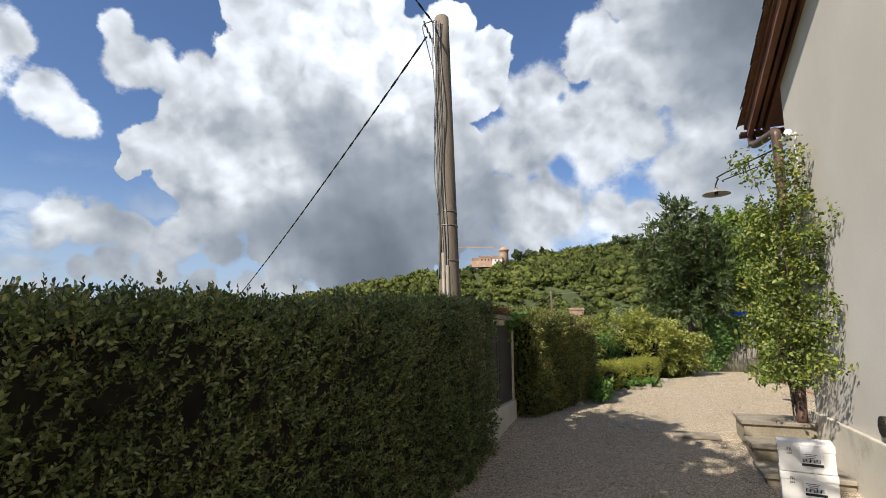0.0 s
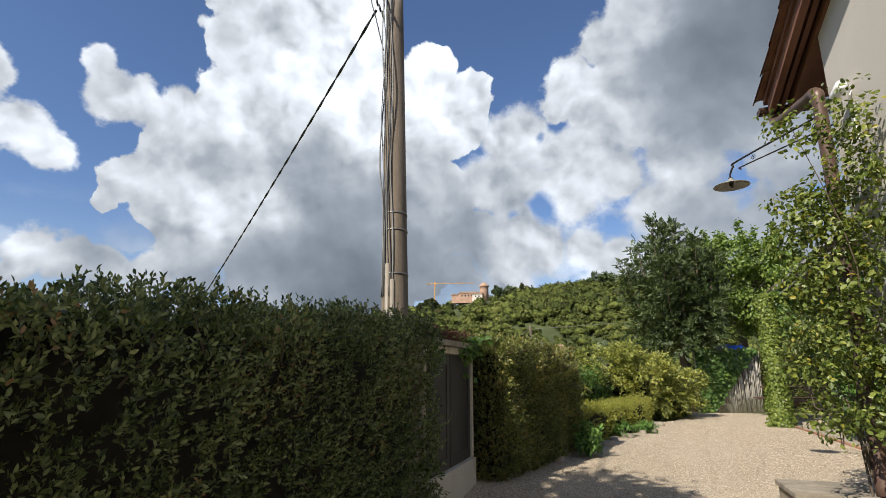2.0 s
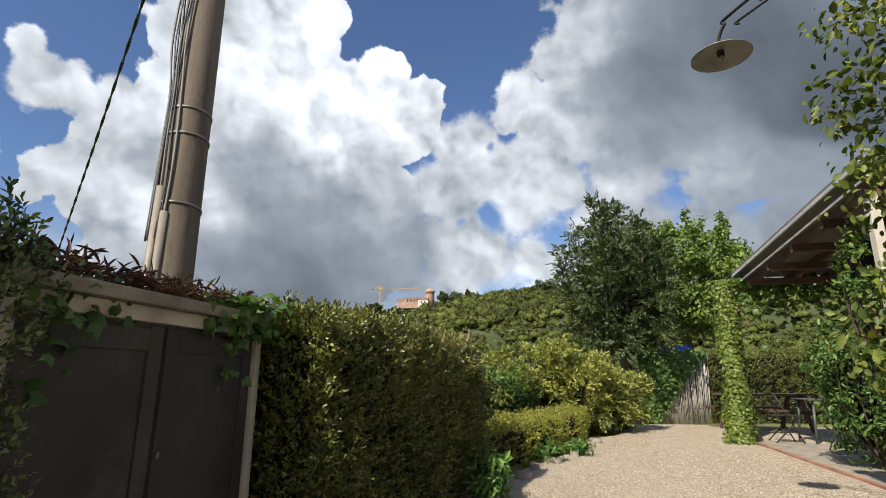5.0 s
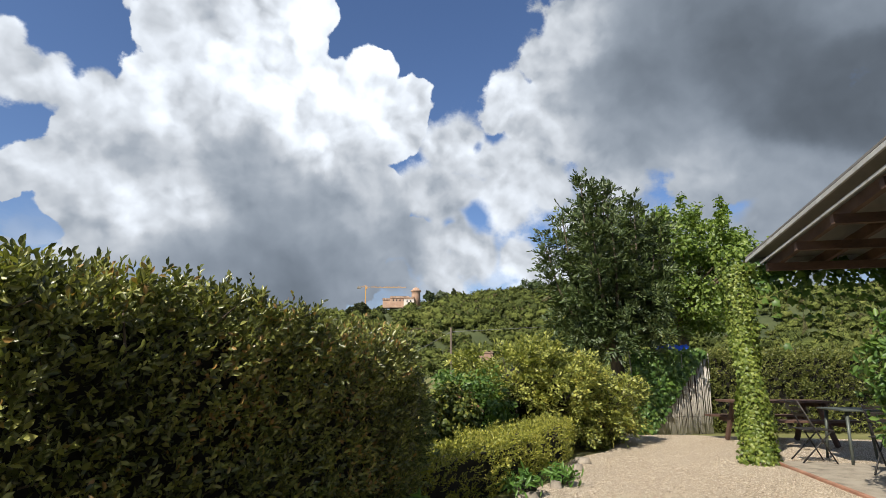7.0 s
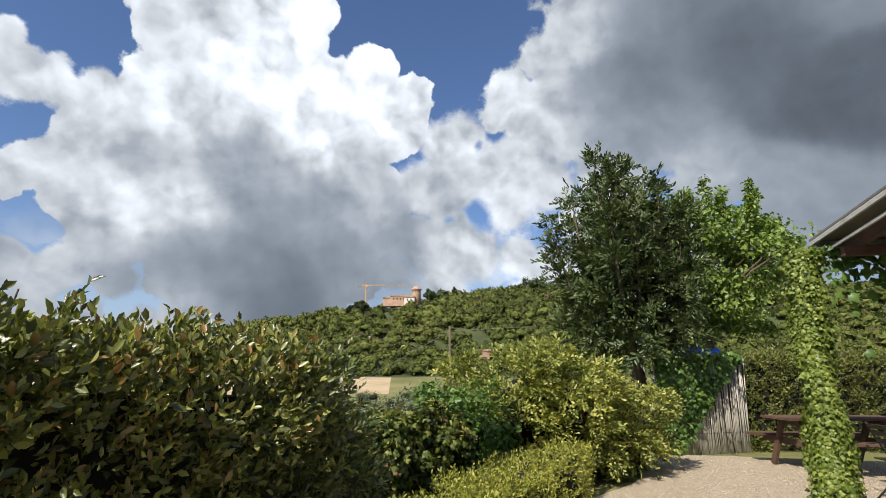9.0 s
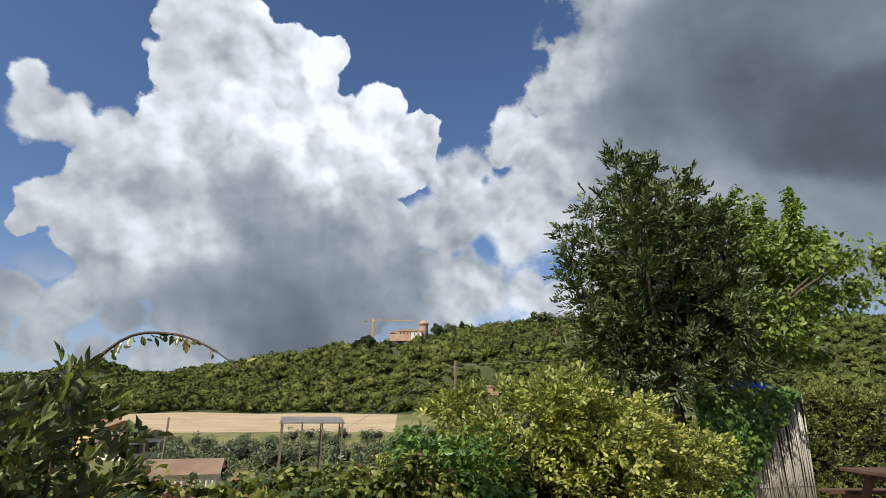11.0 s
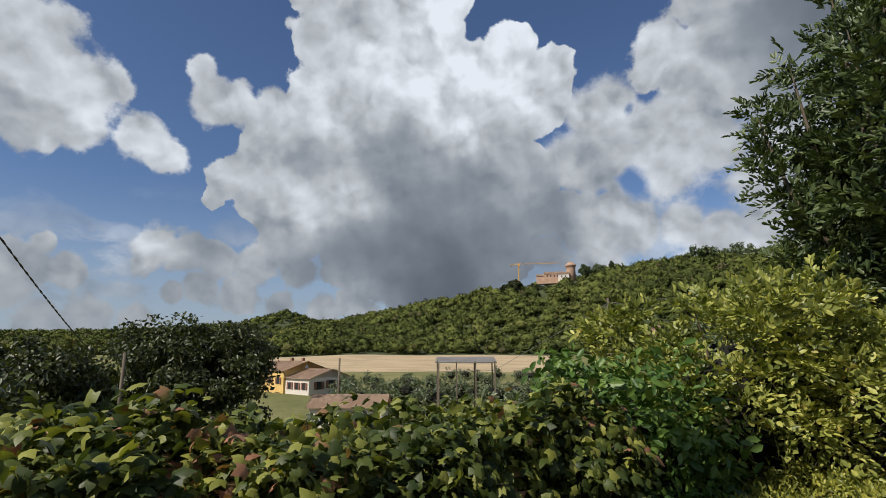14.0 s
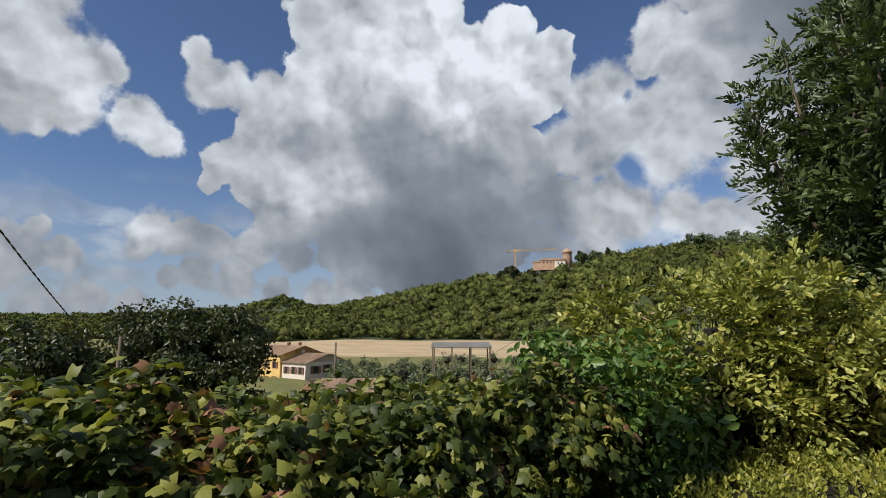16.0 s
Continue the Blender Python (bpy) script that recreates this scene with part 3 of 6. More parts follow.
def leaves(name, c, nrm, mat, parent, length=0.05, width=0.5, wild=0.7, hang=0.0, shape=LEAF, label="", vary=0.35):
    """One mesh of leaves at the places c that face about nrm. hang: how far they droop."""
    n = len(c)
    nn = unit(unit(nrm) + rng.normal(0, wild, (n, 3)))
    ax = rng.normal(0, 1, (n, 3)) + unit(nrm) * 0.5
    ax[:, 2] -= hang
    ax = unit(ax - nn * np.sum(ax * nn, axis=1, keepdims=True))
    sd = np.cross(ax, nn)
    size = (length * rng.uniform(1 - vary, 1 + vary, n))[:, None, None]
    t, f = shape
    v = c[:, None, :] + size * (sd[:, None, :] * (t[None, :, :1] * width) + ax[:, None, :] * t[None, :, 1:2] + nn[:, None, :] * t[None, :, 2:])
    tris = (f[None] + (np.arange(n) * len(t))[:, None, None]).reshape(-1, 3)
    return link(name, raw_mesh(name, v.reshape(-1, 3), tris), mat, parent, label)


def sprigs(name, base, way, mat, parent, stem=0.12, per=9, length=0.04, width=0.45, wild=0.35, pinnate=False, label="", shape=OVAL):
    """Leaves set along short stems: base and way of each stem, per leaves on it; pinnate: in one plane, drooping."""
    n = len(base)
    d = unit(way)
    up = unit(rng.normal(0, 1, (n, 3)) + np.array([0, 0, 1.2 if pinnate else 0.2]))
    sd = unit(np.cross(d, up))
    nm = np.cross(sd, d)
    ln = stem * rng.uniform(0.6, 1.35, n)
    cs, ax, nn = [], [], []
    for k in range(per):
        t = (k + 0.6) / per
        a = (math.pi * k) if pinnate else 2.4 * k
        side = sd * math.cos(a) + nm * math.sin(a)
        droop = np.array([0, 0, -0.3 * t * t]) * (ln[:, None] if pinnate else 0)
        cs.append(base + d * (t * ln)[:, None] + droop)
        ax.append(unit(d * (0.55 + 0.5 * t) + side * 0.85 * (1 - 0.5 * t) + rng.normal(0, 0.15, (n, 3))))
        nn.append((nm if pinnate else np.cross(side, d) + d * 0.6 + up * 0.6) + rng.normal(0, wild, (n, 3)))
    c, ax, nn = np.concatenate(cs), np.concatenate(ax), np.concatenate(nn)
    nn = unit(nn - ax * np.sum(ax * nn, axis=1, keepdims=True))
    sd = np.cross(ax, nn)
    size = (length * rng.uniform(0.65, 1.3, len(c)))[:, None, None]
    t, f = shape
    v = c[:, None, :] + size * (sd[:, None, :] * (t[None, :, :1] * width) + ax[:, None, :] * t[None, :, 1:2] + nn[:, None, :] * t[None, :, 2:])
    tris = (f[None] + (np.arange(len(c)) * len(t))[:, None, None]).reshape(-1, 3)
    return link(name, raw_mesh(name, v.reshape(-1, 3), tris), mat, parent, label)


def wave(p, scale, seed=0.0):
    """Smooth bumps between about -1 and 1 over many places at once."""
    x, y, z = (p[:, k] * scale + seed * (k + 1.7) for k in range(3))
    return (np.sin(x * 1.9 + 1.3 * np.sin(y * 1.3 + z)) + np.sin(y * 2.3 + 1.1 * np.sin(z * 1.7 + x * 0.7)) + np.sin(z * 2.1 + 1.2 * np.sin(x * 1.5 - y))) / 3


def hedge(name, label, plan, z0, z1, count, mat, length=0.045, bulge=0.07, width=0.5, depth=0.14, fringe=0.05, shape=LEAF, hang=0.0, wild=0.7, twigs=60, core=True, rise=0.0):
    """A clipped hedge over four corners in plan (front, front, back, back, counter-clockwise from above)."""
    h = thing(name, label, "hedge")
    q = [Vector((*p, 0)) for p in plan]
    mid = sum(q, Vector()) / 4
    cs, ns = [], []
    sides = []
    for k in range(4):
        a, b = q[k], q[(k + 1) % 4]
        o = Vector(((b - a).y, -(b - a).x, 0)).normalized()
        sides.append((a, b, o, (b - a).length * (z1 - z0) * (1.0 if k != 2 else 0.35)))
    top = (q[1] - q[0]).length * (q[2] - q[1]).length
    tot = sum(s[3] for s in sides) + top
    for a, b, o, area in sides:
        n = int(count * area / tot)
        s, t = rng.random((n, 1)), rng.random((n, 1))
        c = np.array(a) + s * np.array(b - a) + np.array([[0, 0, 1]]) * (z0 + t * (z1 - z0))
        cs.append(c)
        ns.append(np.repeat(np.array([o]), n, 0))
    n = int(count * top / tot)
    s, t = rng.random((n, 1)), rng.random((n, 1))
    c = (1 - t) * (np.array(q[0]) + s * np.array(q[1] - q[0])) + t * (np.array(q[3]) + s * np.array(q[2] - q[3]))
    c[:, 2] = z1
    cs.append(c)
    ns.append(np.repeat([[0, 0, 1.0]], n, 0))
    c, nn = np.concatenate(cs), np.concatenate(ns)
    out = wave(c, 2.2, len(name)) * bulge + wave(c, 6.5, 3.1) * bulge * 0.5 - np.abs(rng.normal(0, depth * 0.75, len(c))) + depth * 0.25
    # the face is broken by dark pockets between the sprays
    pocket = wave(c, 5.5 / max(length * 22, 0.6), 7.7) * 0.6 + wave(c, 13.0, 1.9) * 0.5
    out = out - np.clip(pocket - 0.12, 0, 0.5) * depth * 1.5
    # the upper edge is rounded
    edge = np.clip((c[:, 2] - (z1 - 0.18)) / 0.18, 0, 1) * (nn[:, 2] < 0.5)
    c = c + nn * (out - edge ** 2 * 0.1)[:, None]
    up = (nn[:, 2] > 0.5) * (rng.random(len(c)) < 0.15)
    c[:, 2] += up * rng.exponential(fringe, len(c))
    if rise:
        run = np.array(q[1] - q[0])
        t = np.clip(((c - np.array(q[0])) @ run) / (run @ run), 0, 1)
        c[:, 2] += rise * t ** 2 * np.clip((c[:, 2] - z0) / (z1 - z0), 0, 1.1)
    nn = unit(nn + np.array([0, 0, 0.35 if shape is LEAF else 0.8]))
    if shape is LEAF:
        few = rng.random(len(c)) < 1 / 8
        cc, dd = c[few], nn[few]
        dd = unit(dd * 0.8 + np.array([0, 0, 0.45]) + rng.normal(0, 0.42, dd.shape))
        sprigs("foliage", cc - dd * length * 1.4, dd, mat, h, length * 3.0, 8, length, width)
    else:
        leaves("foliage", c, nn, mat, h, length, width, wild, hang, shape)
    # a solid near-black body paints the shade behind the leaves
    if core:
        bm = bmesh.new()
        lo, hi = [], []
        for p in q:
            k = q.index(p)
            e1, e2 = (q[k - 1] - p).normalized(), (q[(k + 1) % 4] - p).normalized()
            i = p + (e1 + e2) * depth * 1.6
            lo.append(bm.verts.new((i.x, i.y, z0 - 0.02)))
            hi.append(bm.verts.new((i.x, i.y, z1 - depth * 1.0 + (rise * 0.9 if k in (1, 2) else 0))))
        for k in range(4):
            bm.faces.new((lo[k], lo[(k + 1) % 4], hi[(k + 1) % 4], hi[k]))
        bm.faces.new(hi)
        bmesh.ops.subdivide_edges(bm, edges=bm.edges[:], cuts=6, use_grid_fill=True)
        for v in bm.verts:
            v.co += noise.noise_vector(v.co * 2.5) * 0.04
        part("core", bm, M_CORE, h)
    if twigs:
        bm = bmesh.new()
        pick = rng.choice(len(c), twigs)
        for i in pick:
            a = Vector(c[i]) - Vector(nn[i]) * 0.15
            d = Vector(nn[i]) * rng.uniform(0.08, 0.16) + Vector(rng.normal(0, 0.06, 3))
            add_tube(bm, [a, a + d * 0.6, a + d], [0.006, 0.004, 0.002], 4, False)
        tagged(part("sprig", bm, M_BARK, h), kind="stuff")
        # young shoots stand out of the top and the face, leafy to the tip
        if shape is not LEAF:
            return h
        tips, tn = [], []
        pick = rng.choice(len(c), twigs * 2, p=(0.15 + (nn[:, 2] > 0.5)) / (0.15 + (nn[:, 2] > 0.5)).sum())
        for i in pick:
            d = Vector(nn[i]) * 0.6 + Vector((0, 0, 0.5)) + Vector(rng.normal(0, 0.3, 3))
            tips.append(Vector(c[i]) - Vector(nn[i]) * 0.04)
            tn.append(d)
        sprigs("shoot_foliage", np.array(tips), np.array(tn), mat, h, length * 2.6, 9, length * 1.05, width)
    return h


def clumps(center, radii, k, seed=1, fill=0.55):
    """Places of leaf clumps in an uneven ellipsoid."""
    r = np.random.default_rng(seed)
    d = unit(r.normal(0, 1, (k, 3)))
    s = (fill + (1 - fill) * r.random((k, 1)) ** 0.6) * (1 + 0.22 * wave(d, 2.4, seed)[:, None])
    return np.array(center) + d * s * np.array(radii), d


def crown(parent, centers, dirs, per, spread, mat, length, width=0.5, hang=0.3, shape=OVAL, flat=0.7, wild=0.8, name="crown", label="", leaflets=0):
    """leaflets: that many to a stem, per stems to a clump; otherwise single leaves."""
    n = len(centers) * per
    c = np.repeat(centers, per, 0)
    off = unit(rng.normal(0, 1, (n, 3))) * rng.random((n, 1)) ** 0.45 * spread * np.repeat(rng.uniform(0.6, 1.35, len(centers)), per)[:, None]
    off[:, 2] *= flat
    nn = unit(off) * 0.8 + np.repeat(dirs, per, 0) * 0.5 + np.array([0, 0, 0.5])
    if leaflets:
        return sprigs(name, c + off * 0.7, nn + rng.normal(0, 0.35, nn.shape) - np.array([0, 0, hang]), mat, parent, length * 2.6, leaflets, length, width, 0.3, True, label, OVAL)
    return leaves(name, c + off, nn, mat, parent, length, width, wild, hang, shape, label)


def limbs(parent, root, centers, r0=0.07, name="branchwork", every=2, fork=0.45):
    bm = bmesh.new()
    root = Vector(root)
    for c in centers[::every]:
        c = Vector(c)
        m = root.lerp(c, fork) + Vector((0, 0, (c - root).length * 0.06)) + Vector(rng.normal(0, 0.06, 3)) * (c - root).length
        add_tube(bm, [root, m, c], [r0, r0 * 0.5, r0 * 0.14], 5, False)
    return tagged(part(name, bm, M_BARK, parent), kind="stuff")


def shrub(name, label, center, radii, k, per, mat, length, spread=0.25, width=0.5, hang=0.3, shape=OVAL, seed=1, base=None, category="shrub", wild=0.8, leaflets=0):
    s = thing(name, label, category)
    c, d = clumps(center, radii, k, seed)
    root = base or (center[0], center[1], max(0.0, center[2] - radii[2] * 1.05))
    c[:, 2] = np.maximum(c[:, 2], root[2] + 0.12)
    crown(s, c, d, per, spread, mat, length, width, hang, shape, name="foliage", wild=wild, leaflets=leaflets)
    limbs(s, root, c, 0.03)
    # dark lump: the shade within the foliage, put in by colour
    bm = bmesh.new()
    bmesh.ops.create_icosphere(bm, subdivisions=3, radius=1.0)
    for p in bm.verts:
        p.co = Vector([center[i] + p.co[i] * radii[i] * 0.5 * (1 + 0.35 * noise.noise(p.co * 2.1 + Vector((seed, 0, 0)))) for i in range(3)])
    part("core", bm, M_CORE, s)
    return s


# ---- ground ----


def level(u):
    """The drive lies level, and falls gently towards its near end."""
    t = min(max((8.3 - u) / 3.4, 0.0), 1.0)
    return -0.3 * t * t * (3 - 2 * t)


def step(a, b, x):
    t = np.clip((x - a) / (b - a), 0, 1)
    return t * t * (3 - 2 * t)


def land(x, y):
    """Height of the land: garden terrace, valley, wooded hill with a far one behind."""
    r, az = math.hypot(x, y), math.degrees(math.atan2(x, y))
    u, v = x * SD + y * CD, x * CD - y * SD
    out = max((y - 11.9 - (x - 1)) * 0.707, -3.6 - v)
    z = level(u) - 0.04 if out < 0.3 else -0.04
    drop = step(0.4, 30, out) * (1 - step(38, 60, az)) * (1 if az > -100 else step(-150, -100, az))
    valley = float(np.interp(r, [20, 60, 110, 190, 300, 420], [-4.5, -6.6, -7.2, -5.2, 0.0, 1.0]))
    z += drop * valley * (1 if out > 0 else 0)
    e1 = float(np.interp(az, [-180, -60, -38, -30, -24, -19, -13, -7.3, -3, 0, 6, 12, 19.5, 24, 35, 50, 75, 110, 180], [0, 0, 0.0, 0.5, 1.4, 2.4, 3.6, 4.9, 5.5, 6.1, 7.3, 7.5, 8.1, 8.2, 7.6, 6.5, 4, 1, 0]))
    e2 = float(np.interp(az, [-180, -70, -48, -40, -33, -28, -24, -21, -14, 20, 90, 180], [1.0, 1.2, 1.3, 1.6, 2.1, 2.6, 3.9, 3.1, 2.0, 2.0, 1.2, 1.0]))
    main = 480 * math.tan(radians(e1)) * step(300, 480, r) * (1 - 0.5 * step(560, 800, r))
    far = 900 * math.tan(radians(e2)) * step(620, 900, r) * (1 - 0.6 * step(1000, 1500, r))
    near_right = 5.0 * step(24, 90, r) * step(30, 55, az) * (1 - step(120, 150, az))
    return z + max(main, far) + near_right + (noise.noise((x * 0.02, y * 0.02, 0)) * 1.5 if r > 60 else 0)


def ground_sheet():
    rings = [3, 6, 8, 10, 11.5, 13, 14.5, 16, 18, 20, 22, 25, 28, 32, 38, 46, 56, 68, 84, 105, 130, 160, 190, 205, 225, 250, 275, 300, 320, 340, 360, 380, 400, 420, 440, 460, 480, 520, 570, 640, 700, 760, 820, 860, 900, 960, 1050, 1250, 1600, 2300]
    bm = bmesh.new()
    n = 240
    c = bm.verts.new((0, 0, land(0.0, 0.01)))
    rows = []
    for r in rings:
        row = []
        for k in range(n):
            a = math.tau * k / n
            x, y = r * math.sin(a), r * math.cos(a)
            row.append(bm.verts.new((x, y, land(x, y))))
        rows.append(row)
    for k in range(n):
        bm.faces.new((c, rows[0][(k + 1) % n], rows[0][k]))
    for i, (p, q) in enumerate(zip(rows, rows[1:])):
        for k in range(n):
            f = bm.faces.new((p[k], p[(k + 1) % n], q[(k + 1) % n], q[k]))
            f.smooth = True
            a = (k + 0.5) * 360 / n
            a = a - 360 if a > 180 else a
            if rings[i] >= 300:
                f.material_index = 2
            elif 190 <= rings[i] < 300 and (-27 < a < 5 or -46 < a < -39):
                f.material_index = 1
            elif 46 <= rings[i] < 105 and -45 < a < -36:
                f.material_index = 1
    g = part("ground", bm, M_LAND)
    g.data.materials.append(M_STRAW)
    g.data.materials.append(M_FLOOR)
    return tagged(g, "dry meadow, stubble field and hills beyond the garden", "ground", kind="structure")


ground_sheet()


def edge_left(u):
    return float(np.interp(u, [-14, 8.6, 10, 11, 12.9, 13.9, 15.6, 16.65, 19, 22], [-2.9, -2.9, -1.4, -0.9, -0.35, 0.1, 0.3, 1.0, 1.5, 2.6]))


def gravel_drive():
    bm = bmesh.new()
    rows = []
    us = np.concatenate([np.arange(-14, 4, 1.0), np.arange(4, 10, 0.25), np.arange(10, 19.6, 0.5)])
    for u in us:
        a, b = edge_left(u), 1.9 if u < 7.5 else 9.5
        rows.append([bm.verts.new(P(u, a + (b - a) * t, level(u) + 0.012 * noise.noise((u * 1.5, t * 9, 0)) * (1 if 0 < t < 1 else 0))) for t in np.linspace(0, 1, 25)])
    for p, q in zip(rows, rows[1:]):
        for k in range(24):
            bm.faces.new((p[k], p[k + 1], q[k + 1], q[k])).smooth = True
    return tagged(part("road", bm, M_GRAVEL), "beige pea gravel drive with worn patches", "gravel", kind="structure")


gravel_drive()

# ---- the house ----
WALL_V, CORNER_U = 1.84, 7.45
EAVE_U, EAVE_Z, VERGE_V, PITCH = 8.5, 4.32, 1.56, math.tan(radians(16.5))


def roof_z(u, ridge=-1.0):
    return EAVE_Z + (EAVE_U - max(u, 2 * ridge - u)) * PITCH


def house():
    h = thing("house", "cream plastered farmhouse with a tiled gable roof", "house")
    bm = bmesh.new()
    t = 0.4
    us = [-9.5, -1.0, CORNER_U]
    prof = [(us[0], -0.45)] + [(u, roof_z(u) - 0.2) for u in us] + [(us[2], -0.45)]
    a = [bm.verts.new(P(u, WALL_V, z)) for u, z in prof]
    b = [bm.verts.new(P(u, WALL_V + t, z)) for u, z in prof]
    bm.faces.new(a)
    bm.faces.new(b[::-1])
    for k in range(5):
        bm.faces.new((a[k], a[(k + 1) % 5], b[(k + 1) % 5], b[k]))
    part("wall", bm, M_PLASTER, h)
    bm = box((9, 0.4, roof_z(CORNER_U) + 0.3), uvz(CORNER_U - 0.202, WALL_V + 4.5 + 0.402, (roof_z(CORNER_U) - 0.65) / 2))
    part("wall", bm, M_PLASTER, h)
    part("plinth", box((0.05, 16.6, 0.72), uvz(-0.84, WALL_V - 0.026, 0.0), 0.012), M_PLINTH, h, "stained cream plinth band")
    # roof deck over the near slope, with the verge boards under it
    for lo, hi in ((EAVE_U, -1.0), (-10.5, -1.0)):
        bm = bmesh.new()
        vs = []
        for v in (VERGE_V + 0.02, VERGE_V + 9):
            for u in (lo, hi):
                for dz in (-0.05, 0.0):
                    vs.append(bm.verts.new(P(u, v, roof_z(u) + dz)))
        for f in ((0, 2, 3, 1), (4, 5, 7, 6), (0, 1, 5, 4), (2, 6, 7, 3), (1, 3, 7, 5), (0, 4, 6, 2)):
            bm.faces.new([vs[i] for i in f])
        part("roof_deck", bm, M_RAFTER, h)
    for v, w_, d in ((VERGE_V + 0.05, 0.07, 0.13), (VERGE_V + 0.16, 0.05, 0.1), (VERGE_V + 0.25, 0.06, 0.15)):
        bm = bmesh.new()
        vs = []
        for u in (EAVE_U - 0.05, -1.0):
            for dv, dz in ((0, -0.055), (w_, -0.055), (w_, -0.055 - d), (0, -0.055 - d)):
                vs.append(bm.verts.new(P(u, v + dv, roof_z(u) + dz)))
        for f in ((0, 1, 2, 3), (7, 6, 5, 4), (0, 4, 5, 1), (1, 5, 6, 2), (2, 6, 7, 3), (3, 7, 4, 0)):
            bm.faces.new([vs[i] for i in f])
        part("verge_board", bm, M_RAFTER, h, "reddish stained wooden verge board")
    slope = Matrix.Rotation(-math.atan(PITCH), 4, "X")
    # barrel tiles: the first columns one by one
    me = bpy.data.meshes.new("roof_tile")
    bm = bmesh.new()
    ring = []
    for y, r in ((-0.24, 0.1), (0.24, 0.082)):
        for rr in (r, r - 0.014):
            ring.append([bm.verts.new((rr * math.cos(k), y, rr * math.sin(k) * 0.75)) for k in np.linspace(0, math.pi, 7)])
    o0, i0, o1, i1 = ring
    for k in range(6):
        bm.faces.new((o0[k], o0[k + 1], o1[k + 1], o1[k]))
        bm.faces.new((i0[k + 1], i0[k], i1[k], i1[k + 1]))
        bm.faces.new((o0[k + 1], o0[k], i0[k], i0[k + 1]))
        bm.faces.new((o1[k], o1[k + 1], i1[k + 1], i1[k]))
    bmesh.ops.recalc_face_normals(bm, faces=bm.faces)
    bm.to_mesh(me)
    bm.free()
    me.materials.append(M_TILE)
    roof = part("roof", box((0.02, 9.4, 0.02), uvz(3.7, VERGE_V + 4.0, roof_z(3.7) + 0.06) @ slope), M_TILE, h)
    for col in range(6):
        for row in range(22):
            u = EAVE_U - 0.14 - row * 0.43
            o = new("roof_tile", me)
            o.parent = roof
            o.matrix_world = uvz(u, VERGE_V + 0.03 + col * 0.21, roof_z(u) + 0.035 + 0.012 * (row % 2)) @ Matrix.Rotation(math.pi, 4, "Z") @ slope.inverted() @ Matrix.Rotation(radians(rng.normal(0, 1.5)), 4, "Z")
    # gutter along the eave, its end to the drive
    bm = bmesh.new()
    prof = [(0.075 * math.cos(a), 0.075 * math.sin(a)) for a in np.linspace(math.pi, math.tau, 9)]
    rows = []
    for v in (VERGE_V - 0.03, VERGE_V + 8):
        rows.append([bm.verts.new(P(EAVE_U + 0.06 + y, v, EAVE_Z - 0.08 + z)) for y, z in prof])
    for k in range(8):
        bm.faces.new((rows[0][k], rows[0][k + 1], rows[1][k + 1], rows[1][k]))
    bm.faces.new(rows[0])
    bmesh.ops.solidify(bm, geom=bm.faces[:], thickness=0.004)
    gut = part("gutter", bm, M_BROWN, h, "brown half-round gutter with a stop end")
    pu, pv = CORNER_U - 0.05, WALL_V - 0.12
    neck = bend([P(EAVE_U + 0.05, VERGE_V + 0.12, EAVE_Z - 0.14), P(EAVE_U + 0.0, VERGE_V + 0.12, EAVE_Z - 0.27), P(EAVE_U - 0.25, VERGE_V + 0.12, EAVE_Z - 0.36),
                 P(CORNER_U + 0.2, pv, EAVE_Z - 0.46), P(pu, pv, EAVE_Z - 0.52), P(pu - 0.03, pv, EAVE_Z - 0.75), P(pu, pv, 2.2), P(pu, pv - 0.02, 1.0), P(pu - 0.1, pv - 0.06, 0.24)], 6)
    dp = part("downpipe", tube(neck, 0.058, 12), M_BROWN, h, "brown downpipe with a swan neck")
    for z in (3.35, 2.2, 0.95):
        part("pipe_clip", tube([P(pu, pv, z - 0.015), P(pu, pv, z + 0.015)], 0.066, 12), M_BROWN, dp)
    return h


house()


def wall_vent():
    s = thing("wall_vent", "round dark cast-iron vent grille on the plinth", "vent", at=uvz(5.46, WALL_V - 0.03, 0.5) @ Matrix.Rotation(radians(-90), 4, "Y"))
    part("rim", tube([(0, 0, -0.03), (0, 0, 0.012)], 0.085, 24), M_IRON, s)
    for k in range(5):
        part("slat", box((0.012, 0.14 - abs(k - 2) * 0.022, 0.008), pose(-0.05 + k * 0.025, 0, 0.015)), M_IRON, s)


wall_vent()


def security_camera():
    at = uvz(7.0, WALL_V, 3.62)
    s = thing("security_camera", "small white security camera on the gable wall", "camera", at=at)
    part("bracket", tube([(0, 0, 0), (-0.07, 0, 0.0), (-0.1, 0.0, -0.02)], 0.02, 10), M_WHITE, s)
    part("body", tube([(-0.1, -0.1, 0.0), (-0.1, -0.09, 0.0), (-0.1, 0.05, -0.03), (-0.1, 0.07, -0.035)], [0.03, 0.045, 0.045, 0.04], 16), M_WHITE, s)
    part("lens", tube([(-0.1, 0.07, -0.035), (-0.1, 0.076, -0.036)], 0.032, 16), M_IRON, s, "dark glass lens")
    part("cable", tube(bend([(0, 0, -0.02), (-0.03, 0.0, -0.12), (-0.012, 0.02, -0.3), (-0.015, 0.0, -0.5)], 5), 0.006, 6), M_WHITE, s)


security_camera()


